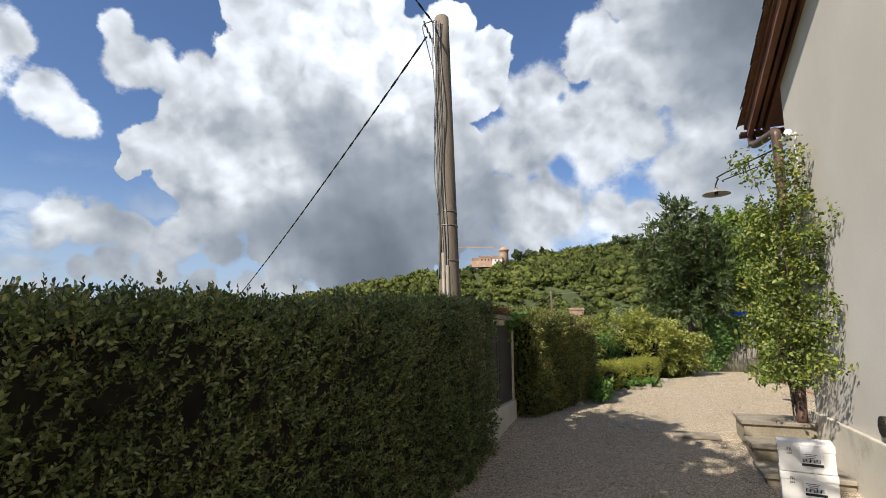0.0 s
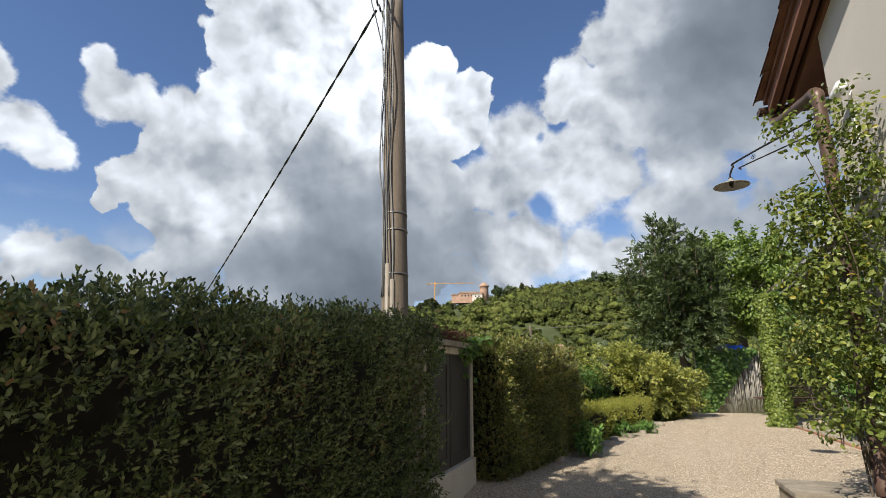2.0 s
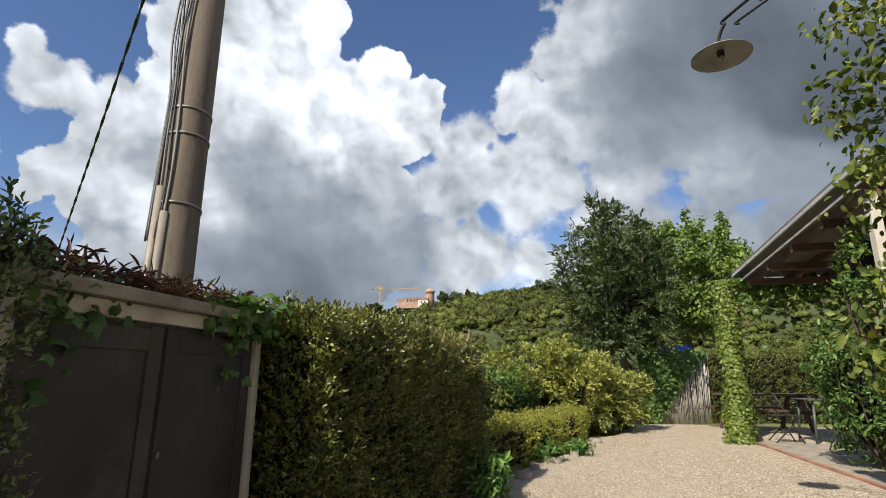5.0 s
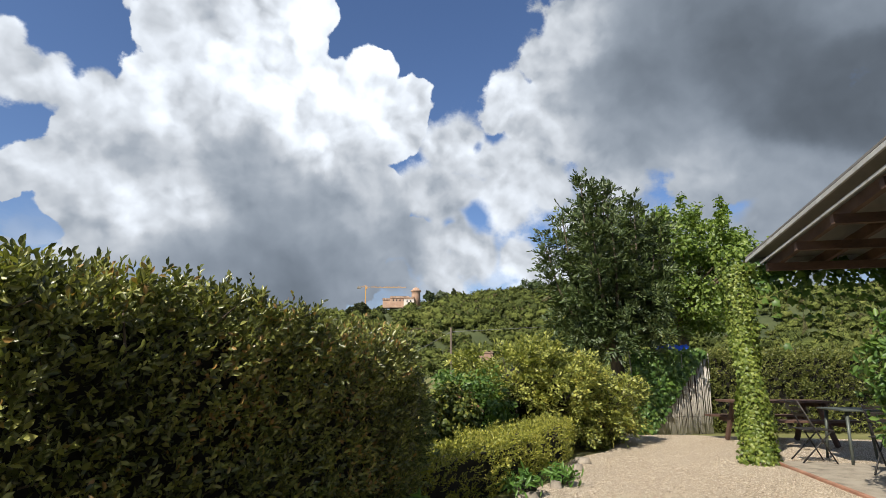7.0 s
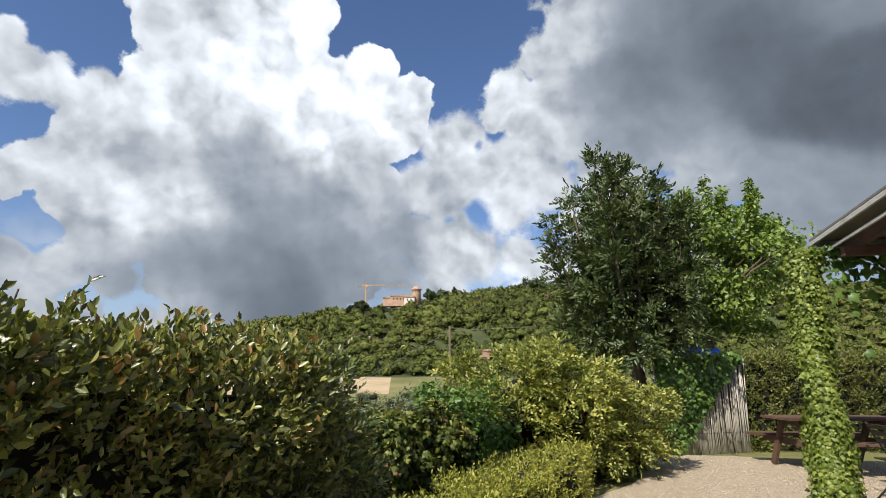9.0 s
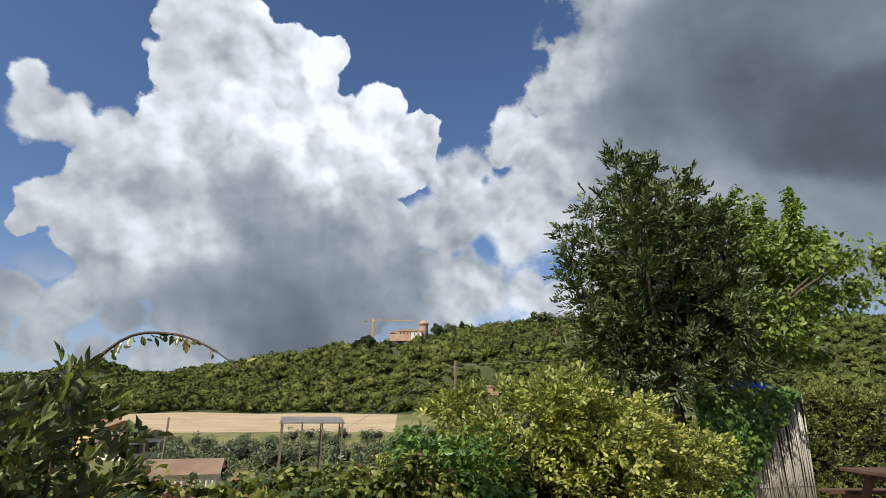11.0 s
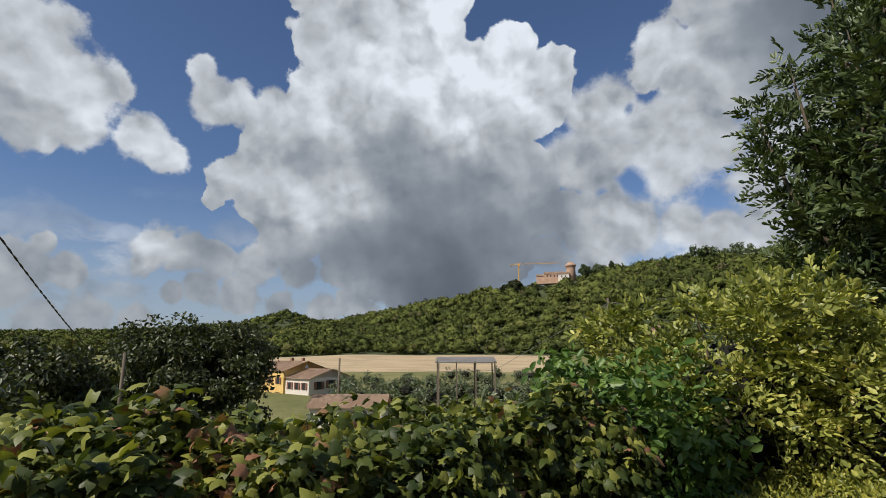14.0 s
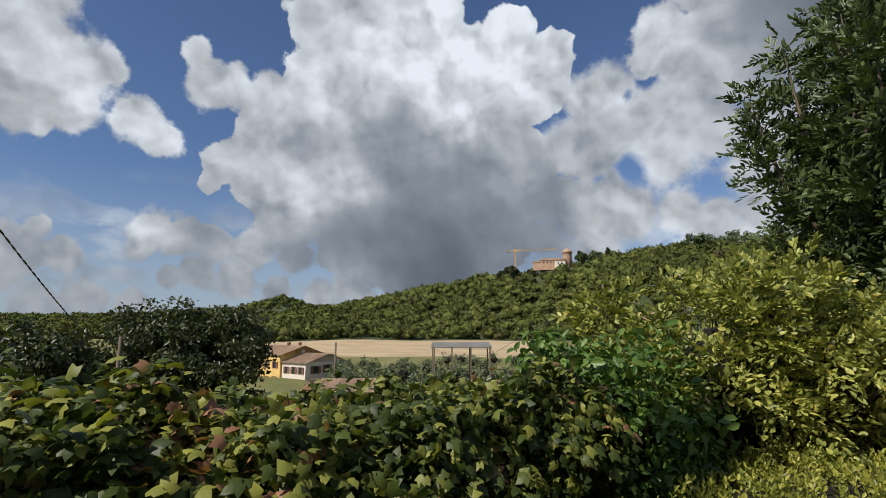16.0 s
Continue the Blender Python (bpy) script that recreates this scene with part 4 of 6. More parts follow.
def wall_lamp():
    """An enamel shade on a long scrolled arm."""
    lamp = Vector((4.15, 7.6, 3.36))
    root = P(CORNER_U + 0.02, WALL_V + 0.06, 3.62)
    s = thing("wall_lamp", "outdoor lamp with a flat enamel shade on an iron arm", "lamp")
    d = (root - lamp).normalized()
    top = lamp + Vector((0, 0, 0.22))
    part("arm", tube(bend([lamp + Vector((0, 0, 0.04)), lamp + Vector((0, 0, 0.12)), top + d * 0.06 + Vector((0, 0, -0.03)), top + d * 0.16, root + Vector((0, 0, 0.06))], 6), 0.011, 8), M_IRON, s)
    a2, b2 = top + d * 0.2 - Vector((0, 0, 0.1)), root - Vector((0, 0, 0.1))
    part("brace", tube(bend([a2 + Vector((0, 0, -0.02)) - d * 0.03, a2 - d * 0.05, a2, a2.lerp(b2, 0.5), b2], 5), 0.008, 8), M_IRON, s)
    for f, r in ((0.2, 0.03), (0.8, 0.045), (0.62, 0.03)):
        c = (top + d * 0.1).lerp(root, f) - Vector((0, 0, 0.04))
        ring = [c + d * (r * (1 - k / 20) * math.cos(k * 0.55)) + Vector((0, 0, r * (1 - k / 20) * math.sin(k * 0.55))) for k in range(16)]
        part("scroll", tube(ring, 0.004, 6), M_IRON, s)
    bm = bmesh.new()
    prof = [(0.028, 0.07), (0.035, 0.045), (0.06, 0.03), (0.13, 0.012), (0.19, -0.012), (0.196, -0.02), (0.188, -0.02), (0.13, 0.002), (0.06, 0.018), (0.02, 0.022)]
    rings = [[bm.verts.new(lamp + Vector((r * math.cos(a), r * math.sin(a), z))) for a in np.linspace(0, math.tau, 32, endpoint=False)] for r, z in prof]
    for p, q in zip(rings, rings[1:]):
        for k in range(32):
            bm.faces.new((p[k], p[(k + 1) % 32], q[(k + 1) % 32], q[k])).smooth = True
    part("shade", bm, M_ENAMEL, s, "weathered grey enamel dish shade")
    part("socket", tube([lamp + Vector((0, 0, 0.08)), lamp + Vector((0, 0, -0.015))], [0.028, 0.024], 12), M_IRON, s)
    part("bulb", tube([lamp + Vector((0, 0, z)) for z in (-0.015, -0.03, -0.045, -0.055)], [0.015, 0.026, 0.022, 0.006], 12), M_ENAMEL, s)


wall_lamp()


def stairs():
    s = thing("garden_steps", "pebble-dash concrete steps beside the house wall", "steps")
    v0, v1 = 1.05, WALL_V - 0.06
    for u0, u1, z in ((7.25, 7.85, 0.24), (6.72, 7.25, 0.07), (6.15, 6.72, -0.1), (5.3, 6.15, -0.24)):
        vm, um, wd = (v0 + v1) / 2, (u0 + u1) / 2, v1 - v0
        part("riser", box((wd, u1 - u0 - 0.02, z + 0.42), uvz(um + 0.008, vm, (z - 0.035 - 0.455) / 2)), M_RISER, s)
        part("tread", box((wd + 0.03, u1 - u0 + 0.02, 0.045), uvz(um, vm - 0.01, z - 0.0225), 0.008), M_CONCRETE, s, "worn washed-concrete tread")
    return s


stairs()


def cartons():
    at = Vector((2.62, 3.92, 0))
    turn = Matrix.Rotation(radians(-30), 4, "Z")
    z = level(at.x * SD + at.y * CD) + 0.01
    for k in range(4):
        m = Matrix.Translation((at.x + rng.normal(0, 0.006), at.y, z + 0.0975 + k * 0.196)) @ turn @ Matrix.Rotation(radians(rng.normal(0, 1.0)), 4, "Z")
        s = thing("carton", "white wine carton with a paper label in a stack" if k < 3 else "white wine carton on top of the stack, labelled", "box", "stacked cartons", at=m)
        part("body", box((0.335, 0.25, 0.15), pose(0, 0, -0.02), 0.006), M_CARTON, s)
        part("lid", box((0.343, 0.258, 0.05), pose(0, 0, 0.072), 0.006), M_CARTON, s)
        lab = part("label", box((0.13, 0.002, 0.12), pose(0.03, -0.1305, 0.02 if k == 3 else -0.01)), M_PAPER, s, "printed shipping label")
        for i in range(15):
            part("barcode_bar", box((0.003 + 0.003 * (i % 3 == 0), 0.001, 0.024), pose(-0.022 + i * 0.007, -0.132, -0.012)), M_INK, lab)
        part("print_band", box((0.125, 0.001, 0.017), pose(0.032, -0.1322, -0.04)), M_INK, lab)
        for i in range(3):
            part("print_line", box((0.08 - 0.015 * i, 0.001, 0.004), pose(0.02, -0.132, 0.03 - 0.012 * i)), M_INK, lab)
        for text, sz, x, zz in (("FR", 0.03, -0.115, 0.045), ("BAR", 0.018, -0.115, 0.022)):
            cu = bpy.data.curves.new("print", "FONT")
            cu.body, cu.size, cu.extrude = text, sz, 0.0004
            tmp = new("print", cu)
            me = bpy.data.meshes.new_from_object(tmp.evaluated_get(bpy.context.evaluated_depsgraph_get()))
            bpy.data.objects.remove(tmp)
            o = link("print", me, M_INK, s)
            o.matrix_local = pose(x, -0.1305, zz, 90, 0, 0)
        part("print_mark", box((0.012, 0.012, 0.001), pose(0.03, -0.02, 0.0978)), M_RED, s)


cartons()

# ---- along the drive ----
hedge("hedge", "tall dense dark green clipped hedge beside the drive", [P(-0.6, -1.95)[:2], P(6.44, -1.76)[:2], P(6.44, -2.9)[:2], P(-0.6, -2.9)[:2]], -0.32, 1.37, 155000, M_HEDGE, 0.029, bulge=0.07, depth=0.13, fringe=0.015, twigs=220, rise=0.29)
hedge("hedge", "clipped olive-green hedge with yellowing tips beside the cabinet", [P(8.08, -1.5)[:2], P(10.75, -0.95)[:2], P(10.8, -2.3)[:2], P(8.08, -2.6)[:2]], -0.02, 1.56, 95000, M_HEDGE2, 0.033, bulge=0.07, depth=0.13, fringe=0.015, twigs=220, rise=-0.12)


hedge("hedge", "tall dense dark green clipped hedge beside the drive", [P(-8.0, -2.0)[:2], P(-0.62, -1.95)[:2], P(-0.62, -2.9)[:2], P(-8.0, -3.0)[:2]], -0.32, 1.43, 14000, M_HEDGE, 0.05, bulge=0.07, depth=0.12, twigs=0)


def cabinet():
    s = thing("meter_cabinet", "dark brown double-door meter cabinet under creeper", "cabinet")
    u0, u1, v, z0, z1 = 6.42, 7.94, -1.93, 0.26, 1.38
    um = (u0 + u1) / 2
    part("base", box((0.62, u1 - u0 + 0.06, 0.42), uvz(um, v - 0.24, 0.06), 0.015), M_PLINTH, s, "pale plastered masonry base")
    part("body", box((0.5, u1 - u0, z1 - z0), uvz(um, v - 0.28, (z0 + z1) / 2)), M_CREAM, s)
    for uc in (u0 - 0.01, u1 + 0.01):
        part("post", box((0.09, 0.055, z1 - z0), uvz(uc, v - 0.005, (z0 + z1) / 2), 0.006), M_CREAM, s, "peeling cream wooden post")
    part("lintel", box((0.1, u1 - u0 + 0.07, 0.07), uvz(um, v - 0.01, z1 + 0.034), 0.006), M_CREAM, s)
    part("top_slab", box((0.72, u1 - u0 + 0.16, 0.06), uvz(um, v - 0.26, z1 + 0.1), 0.012), M_CONCRETE, s)
    half = (u1 - u0 - 0.05) / 2
    for uc, side in ((um - half / 2 - 0.004, 1), (um + half / 2 + 0.004, -1)):
        d = part("door", box((0.03, half - 0.006, z1 - z0 - 0.02), uvz(uc, v - 0.008, (z0 + z1) / 2), 0.003), M_DOOR, s)
        for du in (-half / 2 + 0.05, half / 2 - 0.05):
            part("stile", box((0.012, 0.085, z1 - z0 - 0.03), uvz(uc + du, v + 0.012, (z0 + z1) / 2), 0.003), M_DOOR, d)
        for z in (z0 + 0.07, z1 - 0.08):
            part("rail", box((0.012, half - 0.19, 0.1), uvz(uc, v + 0.012, z), 0.003), M_DOOR, d)
        if side < 0:
            part("lock", box((0.012, 0.016, 0.03), uvz(uc - half / 2 + 0.03, v + 0.022, 0.78), 0.003), M_STEEL, d)
    return s


cabinet()


def creeper_on_cabinet():
    s = thing("creeper", "dry reddish creeper with green trails over the cabinet top", "climbing plant")
    n = 2800
    u = rng.uniform(6.3, 8.1, n)
    c = np.array([P(a, -1.93 + b, 1.53 + abs(z)) for a, b, z in zip(u, rng.uniform(-0.55, 0.1, n), rng.normal(0, 0.03, n))])
    leaves("dry_foliage", c, np.repeat([[0, 0, 1.0]], n, 0), M_DRY, s, 0.075, 0.09, 1.2, label="dry tangled reddish stems")
    gs = []
    for u0, n, drop in ((6.5, 18, 0.5), (6.62, 20, 0.35), (6.78, 18, 0.2), (7.5, 30, 0.12), (7.7, 70, 0.16), (7.66, 16, 0.45), (7.88, 80, 0.14), (8.0, 60, 0.14)):
        t = rng.random(n) ** 1.2
        gs += [P(u0 + rng.normal(0, 0.06), -1.86 + rng.normal(0, 0.03), 1.53 - k * drop + rng.normal(0, 0.03)) for k in t]
    g = np.array(gs)
    leaves("green_leaves", g, np.repeat([P(-0.1, 1, 0.5)], len(g), 0), M_IVY, s, 0.052, 0.95, 0.45, 0.8, LOBED, label="fresh green lobed leaves")
    n = 130
    g = np.array([P(rng.uniform(7.5, 8.1), -1.95 + rng.normal(0, 0.12), 1.54 + abs(rng.normal(0, 0.02))) for k in range(n)])
    leaves("green_leaves", g, np.repeat([[0.1, -0.2, 1.0]], n, 0), M_IVY, s, 0.062, 0.95, 0.5, 0.2, LOBED)


creeper_on_cabinet()


def power_pole():
    s = thing("power_pole", "weathered tall utility pole behind the hedge", "pole")
    b, t = Vector((0.17, 8.95, -0.1)), Vector((-0.03, 9.62, 7.57))
    pts = [b.lerp(t, k / 14) for k in range(15)]
    part("shaft", tube(pts, [0.205 - 0.062 * k / 14 for k in range(15)], 28), M_POLE, s)
    d = (t - b).normalized()
    part("cap", tube([t, t + d * 0.02, t + d * 0.035], [0.14, 0.13, 0.06], 24), M_POLE, s)
    for z, r in ((2.42, 0.19), (3.05, 0.185), (3.3, 0.182), (1.75, 0.195)):
        c = b.lerp(t, (z + 0.1) / 7.4)
        part("band", tube([c - d * 0.012, c + d * 0.012], r + 0.003, 24), M_STEEL, s, "thin steel band")
    for k, (x, y) in enumerate(((-0.1, -0.17), (-0.03, -0.2))):
        o = Vector((x, y, 0))
        part("conduit", tube([b + o + Vector((0, 0, 0.1)), b.lerp(t, 0.2) + o, b.lerp(t, 0.36 - 0.03 * k) + o * 0.95], 0.032, 10), M_PIPE, s, "pale plastic conduit")
    for k in range(7):
        r = np.random.default_rng(40 + k)
        pts = []
        for i in range(12):
            f = 0.3 + 0.68 * i / 11
            a = 2.0 + 0.12 * k + 0.25 * math.sin(i * 0.9 + k) * (1 - f)
            rad = 0.2 - 0.062 * f + 0.02 + 0.05 * abs(math.sin(i * 0.7 + k * 1.3)) * (f > 0.5)
            p = b.lerp(t, f)
            a = radians(-100 - 9 * k + 6 * math.sin(i * 1.1 + k))
            pts.append(p + Vector((math.cos(a) * rad, math.sin(a) * rad, 0)))
        part("cable", tube(bend(pts, 3), 0.008 if k % 3 else 0.011, 6), M_CABLE if k % 2 else M_CABLE_G, s)
    hook = t + Vector((-0.17, -0.05, -0.35))
    for k in range(4):
        o = Vector((-0.05 * k, -0.04, 0.12 * k - 0.25))
        part("clamp", tube([hook + o, hook + o + Vector((-0.03, -0.02, 0.12))], 0.018, 8), M_CABLE, s)
    part("loop", tube(bend([t + Vector((-0.14, -0.1, -0.1)), hook + Vector((-0.2, -0.1, 0.1)), hook + Vector((-0.12, -0.1, -0.3)), hook + Vector((0.02, -0.1, -0.9))], 6), 0.01, 6), M_CABLE, s)
    return t


POLE_TOP = power_pole()


def overhead_cable(a, b, sag, r, label):
    a, b = Vector(a), Vector(b)
    pts = [a.lerp(b, k / 40) - Vector((0, 0, sag * 4 * (k / 40) * (1 - k / 40))) for k in range(41)]
    bm = bmesh.new()
    for ph in (0, math.pi):
        tw = []
        side = (b - a).cross(Vector((0, 0, 1))).normalized()
        for i in range(40):
            for j in range(6):
                f = i + j / 6
                p = pts[i].lerp(pts[i + 1], j / 6)
                an = f * 4.1 + ph
                tw.append(p + side * math.cos(an) * r * 0.8 + Vector((0, 0, math.sin(an) * r * 0.8)))
        add_tube(bm, tw, r, 5)
    ob = part("power_cable", bm, M_CABLE)
    return tagged(ob, label, "cable")


TH = radians(-32.3)
ANCHOR = POLE_TOP + Vector((-0.3, -0.05, -0.42))
END = Vector((ANCHOR.x + math.sin(TH) * 26, ANCHOR.y + math.cos(TH) * 26, 1.3))
overhead_cable(ANCHOR, END, 0.35, 0.014, "twisted black overhead cable sloping down from the pole")
overhead_cable(POLE_TOP + Vector((-0.16, -0.1, -0.15)), (-7.0, -6.0, 8.6), 0.3, 0.012, "twisted black overhead cable from the pole head")

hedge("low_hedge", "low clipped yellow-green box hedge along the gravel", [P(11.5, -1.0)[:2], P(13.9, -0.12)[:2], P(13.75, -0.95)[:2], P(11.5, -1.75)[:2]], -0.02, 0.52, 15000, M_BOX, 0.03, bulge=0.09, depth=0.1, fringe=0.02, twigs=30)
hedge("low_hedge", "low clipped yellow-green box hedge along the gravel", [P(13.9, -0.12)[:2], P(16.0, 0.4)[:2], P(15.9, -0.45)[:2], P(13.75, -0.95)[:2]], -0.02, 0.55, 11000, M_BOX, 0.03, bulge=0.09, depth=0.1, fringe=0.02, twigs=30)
sh_ = shrub("shrub", "loose dark shrub with an arching twig at the hedge end", (2.87, 10.84, 0.9), (0.21, 0.26, 0.68), 220, 10, M_HEDGE, 0.03, 0.12, 0.45, 0.0, seed=5, leaflets=8, base=(2.87, 10.84, 0.0))
arch = bend([(2.9, 10.84, 1.45), (2.99, 10.91, 1.6), (3.08, 10.93, 1.62), (3.17, 10.9, 1.59), (3.25, 10.86, 1.54)], 6)
part("twig", tube(arch, [0.0042 - 0.00012 * i for i in range(25)], 5), M_BARK, sh_)
sprigs("twig_foliage", np.array(arch[2:16]), np.array([(0.5, 0.1 + 0.5 * math.sin(i), -0.4) for i in range(14)]), M_HEDGE2, sh_, 0.022, 2, 0.026, 0.5, shape=LEAF)
sprigs("twig_foliage", np.array([arch[18], arch[24]]), np.array([(0.3, 0.3, -0.5), (0.3, -0.2, 0.5)]), M_HEDGE2, sh_, 0.025, 3, 0.02, 0.4, shape=LEAF)
shrub("herb", "bright green leafy herb at the hedge foot", (4.35, 12.05, 0.1), (0.2, 0.2, 0.12), 14, 12, M_FERN, 0.1, 0.1, 0.3, 0.2, seed=6, base=(4.35, 12.05, 0.0))
shrub("herb", "bright green leafy herb at the hedge foot", (5.0, 12.6, 0.1), (0.18, 0.2, 0.12), 12, 12, M_FERN, 0.1, 0.1, 0.3, 0.2, seed=7, base=(5.0, 12.6, 0.0))
shrub("herb", "small green plant at the tall hedge foot", (2.95, 9.9, 0.22), (0.22, 0.3, 0.25), 18, 26, M_FERN, 0.09, 0.12, 0.35, 0.2, seed=8, base=(2.95, 9.9, 0.0))
hedge("creeper_fence", "low garden fence overgrown with turning creeper", [(0.6, 11.0), (4.3, 14.35), (3.75, 14.95), (0.05, 11.6)], -0.3, 0.97, 34000, M_CREEPER, 0.054, bulge=0.2, width=0.9, depth=0.22, fringe=0.04, shape=LOBED, hang=0.8, wild=0.62, twigs=50)
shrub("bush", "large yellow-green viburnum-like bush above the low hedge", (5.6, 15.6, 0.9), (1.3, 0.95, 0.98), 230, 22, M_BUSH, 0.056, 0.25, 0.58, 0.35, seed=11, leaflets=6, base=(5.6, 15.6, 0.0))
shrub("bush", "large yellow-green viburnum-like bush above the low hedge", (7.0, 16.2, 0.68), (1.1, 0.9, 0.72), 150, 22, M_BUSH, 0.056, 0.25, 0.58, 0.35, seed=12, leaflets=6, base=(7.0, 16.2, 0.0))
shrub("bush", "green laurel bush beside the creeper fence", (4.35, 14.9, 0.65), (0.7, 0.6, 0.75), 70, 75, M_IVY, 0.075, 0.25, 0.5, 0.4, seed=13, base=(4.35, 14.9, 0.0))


def leaders(center, radii, count, seed):
    """Upright shoots that stand out of the top of a crown."""
    r = np.random.default_rng(seed)
    pts = []
    for k in range(count):
        a, q = r.uniform(0, math.tau), r.random() ** 0.5 * 0.85
        x, y = center[0] + math.cos(a) * q * radii[0], center[1] + math.sin(a) * q * radii[1]
        z0 = center[2] + radii[2] * math.sqrt(1 - q * q) * 0.75
        h = r.uniform(0.4, 0.95)
        pts += [(x + r.normal(0, 0.05), y + r.normal(0, 0.05), z0 + h * i / 4) for i in range(5)]
    return np.array(pts)


def tree(name, label, base, height, center, radii, k, per, mat, length, spread, width, r0, seed, hang=0.5, shape=OVAL, every=2, shoots=0, leaflets=0):
    s = thing(name, label, "tree")
    c, d = clumps(center, radii, k, seed, 0.3)
    b = Vector(base)
    fork = Vector((center[0], center[1], center[2] - radii[2] * 0.75))
    part("trunk", tube(bend([b - Vector((0, 0, 0.1)), b.lerp(fork, 0.35) + Vector((0.04, 0.02, 0)), b.lerp(fork, 0.7) - Vector((0.03, 0.02, 0)), fork, fork.lerp(Vector(center), 0.6)], 5), [r0 * (1.25 - 0.85 * i / 20) for i in range(21)], 12), M_BARK, s)
    limbs(s, fork, c, r0 * 0.45, every=every)
    crown(s, c, d, per, spread, mat, length, width, hang, shape, leaflets=leaflets)
    if shoots:
        top = leaders(center, radii, shoots, seed)
        crown(s, top, np.repeat([[0, 0, 1.0]], len(top), 0), 45 if not leaflets else 6, 0.14, mat, length * 0.9, width, hang, shape, flat=1.3, name="leader_foliage", leaflets=leaflets)
    return s




def vase_tree(name, label, base, fork_z, top_z, radius, plumes, mat, length, width, r0, seed, stems=9, leaflets=9, skirt=40, lean=(0.0, 0.0), hang=0.3):
    """Several stems fan out of a short trunk, each a leafy plume with a tapering tip; a skirt of boughs hangs below."""
    s = thing(name, label, "tree")
    r = np.random.default_rng(seed)
    b = Vector(base)
    fork = b + Vector((lean[0] * 0.3, lean[1] * 0.3, fork_z))
    part("trunk", tube(bend([b - Vector((0, 0, 0.1)), b.lerp(fork, 0.5) + Vector((0.05, 0.02, 0)), fork], 6), [r0 * (1.2 - 0.025 * i) for i in range(13)], 12), M_BARK, s)
    cen, way = [], []
    bm = bmesh.new()
    for k in range(plumes):
        a, q = k * 2.4 + r.uniform(-0.4, 0.4), math.sqrt((k + 0.5) / plumes)
        out = Vector((math.cos(a), math.sin(a), 0))
        tip = Vector((b.x + lean[0], b.y + lean[1], fork.z + (top_z - fork.z) * (1 - 0.42 * q ** 2.2) * r.uniform(0.84, 1.0))) + out * radius * q * r.uniform(0.8, 1.05)
        mid = fork.lerp(tip, 0.42) + out * radius * q * 0.3
        line = bend([fork, mid, tip], 9)
        add_tube(bm, line, [r0 * 0.42 * (1 - 0.9 * i / 18) for i in range(19)], 6, False)
        for i in range(5, 19):
            t = i / 18
            for j in range(2 if t < 0.75 else 1):
                cen.append(line[i] + Vector(r.normal(0, 0.3 * (1 - t) + 0.05, 3)))
                way.append(out * 0.7 * (1.2 - t) + Vector((0, 0, 0.4 + t)))
    tagged(part("branchwork", bm, M_BARK, s), kind="stuff")
    for k in range(skirt):
        a = r.uniform(0, math.tau)
        d = Vector((math.cos(a), math.sin(a), 0))
        cen.append(Vector((b.x + lean[0] * 0.7, b.y + lean[1] * 0.7, fork.z + r.uniform(0.1, 1.4))) + d * radius * r.uniform(0.35, 0.95))
        way.append(d + Vector((0, 0, -0.3)))
    crown(s, np.array(cen), np.array(way), stems, 0.24, mat, length, width, hang, OVAL, 1.1, leaflets=leaflets)
    return s


vase_tree("ash_tree", "dark green leafy tree with upright leaders at the gravel edge", (8.6, 17.9, 0.0), 1.75, 6.1, 1.5, 22, M_TREE, 0.105, 0.42, 0.15, 21, stems=9, leaflets=9, skirt=60, lean=(-0.3, -0.2))
tree("mulberry_tree", "bright green mulberry tree with tall leaders", (12.4, 20.6, 0.0), 6.3, (12.0, 20.4, 4.3), (2.7, 2.1, 1.9), 130, 150, M_TREE2, 0.115, 0.48, 0.66, 0.18, 22, hang=1.1, shoots=16)
# shade tree behind the near hedge
tree("shade_tree", "tall leafy tree behind the near hedge", (-5.6, -0.6, -0.4), 8.0, (-4.3, 1.0, 5.6), (3.2, 3.0, 1.8), 240, 70, M_TREE, 0.24, 0.7, 0.5, 0.2, 23)


def reed_fence():
    s = thing("reed_fence", "grey split-reed screen fence partly under ivy", "fence")
    a, b = Vector((8.7, 17.45, 0)), Vector((10.75, 17.75, 0))
    me = bpy.data.meshes.new("reed")
    bm = tube([(0, 0, -0.05), (0, 0, 0.9), (0, 0, 1.75)], [0.011, 0.01, 0.009], 5)
    bm.to_mesh(me)
    bm.free()
    me.materials.append(M_REED)
    n = 110
    for k in range(n):
        o = new("reed", me)
        o.parent = s
        p = a.lerp(b, k / (n - 1)) + Vector((0, rng.normal(0, 0.008), 0))
        o.matrix_world = pose(p.x, p.y, rng.normal(0, 0.03), rng.normal(0, 1.2), rng.normal(0, 1.5), 0)
    for z in (0.35, 1.0, 1.5):
        part("wire", tube([a + Vector((0, -0.02, z)), b + Vector((0, -0.02, z))], 0.004, 5), M_STEEL, s)
    v = thing("ivy", "green ivy hanging over the reed fence", "climbing plant")
    n = 3200
    x = rng.random(n) ** 1.25
    z = 1.82 - rng.random(n) ** 1.1 * (1.8 * np.clip(1.15 - x * 1.2, 0, 1) + 0.12)
    c = np.array([a.lerp(b, t * 0.95) + Vector((0, -0.06 + rng.normal(0, 0.04), q)) for t, q in zip(x, z)])
    leaves("foliage", c, np.repeat([[0.1, -1, 0.4]], n, 0), M_IVY, v, 0.085, 0.9, 0.5, 0.8, LOBED)


reed_fence()


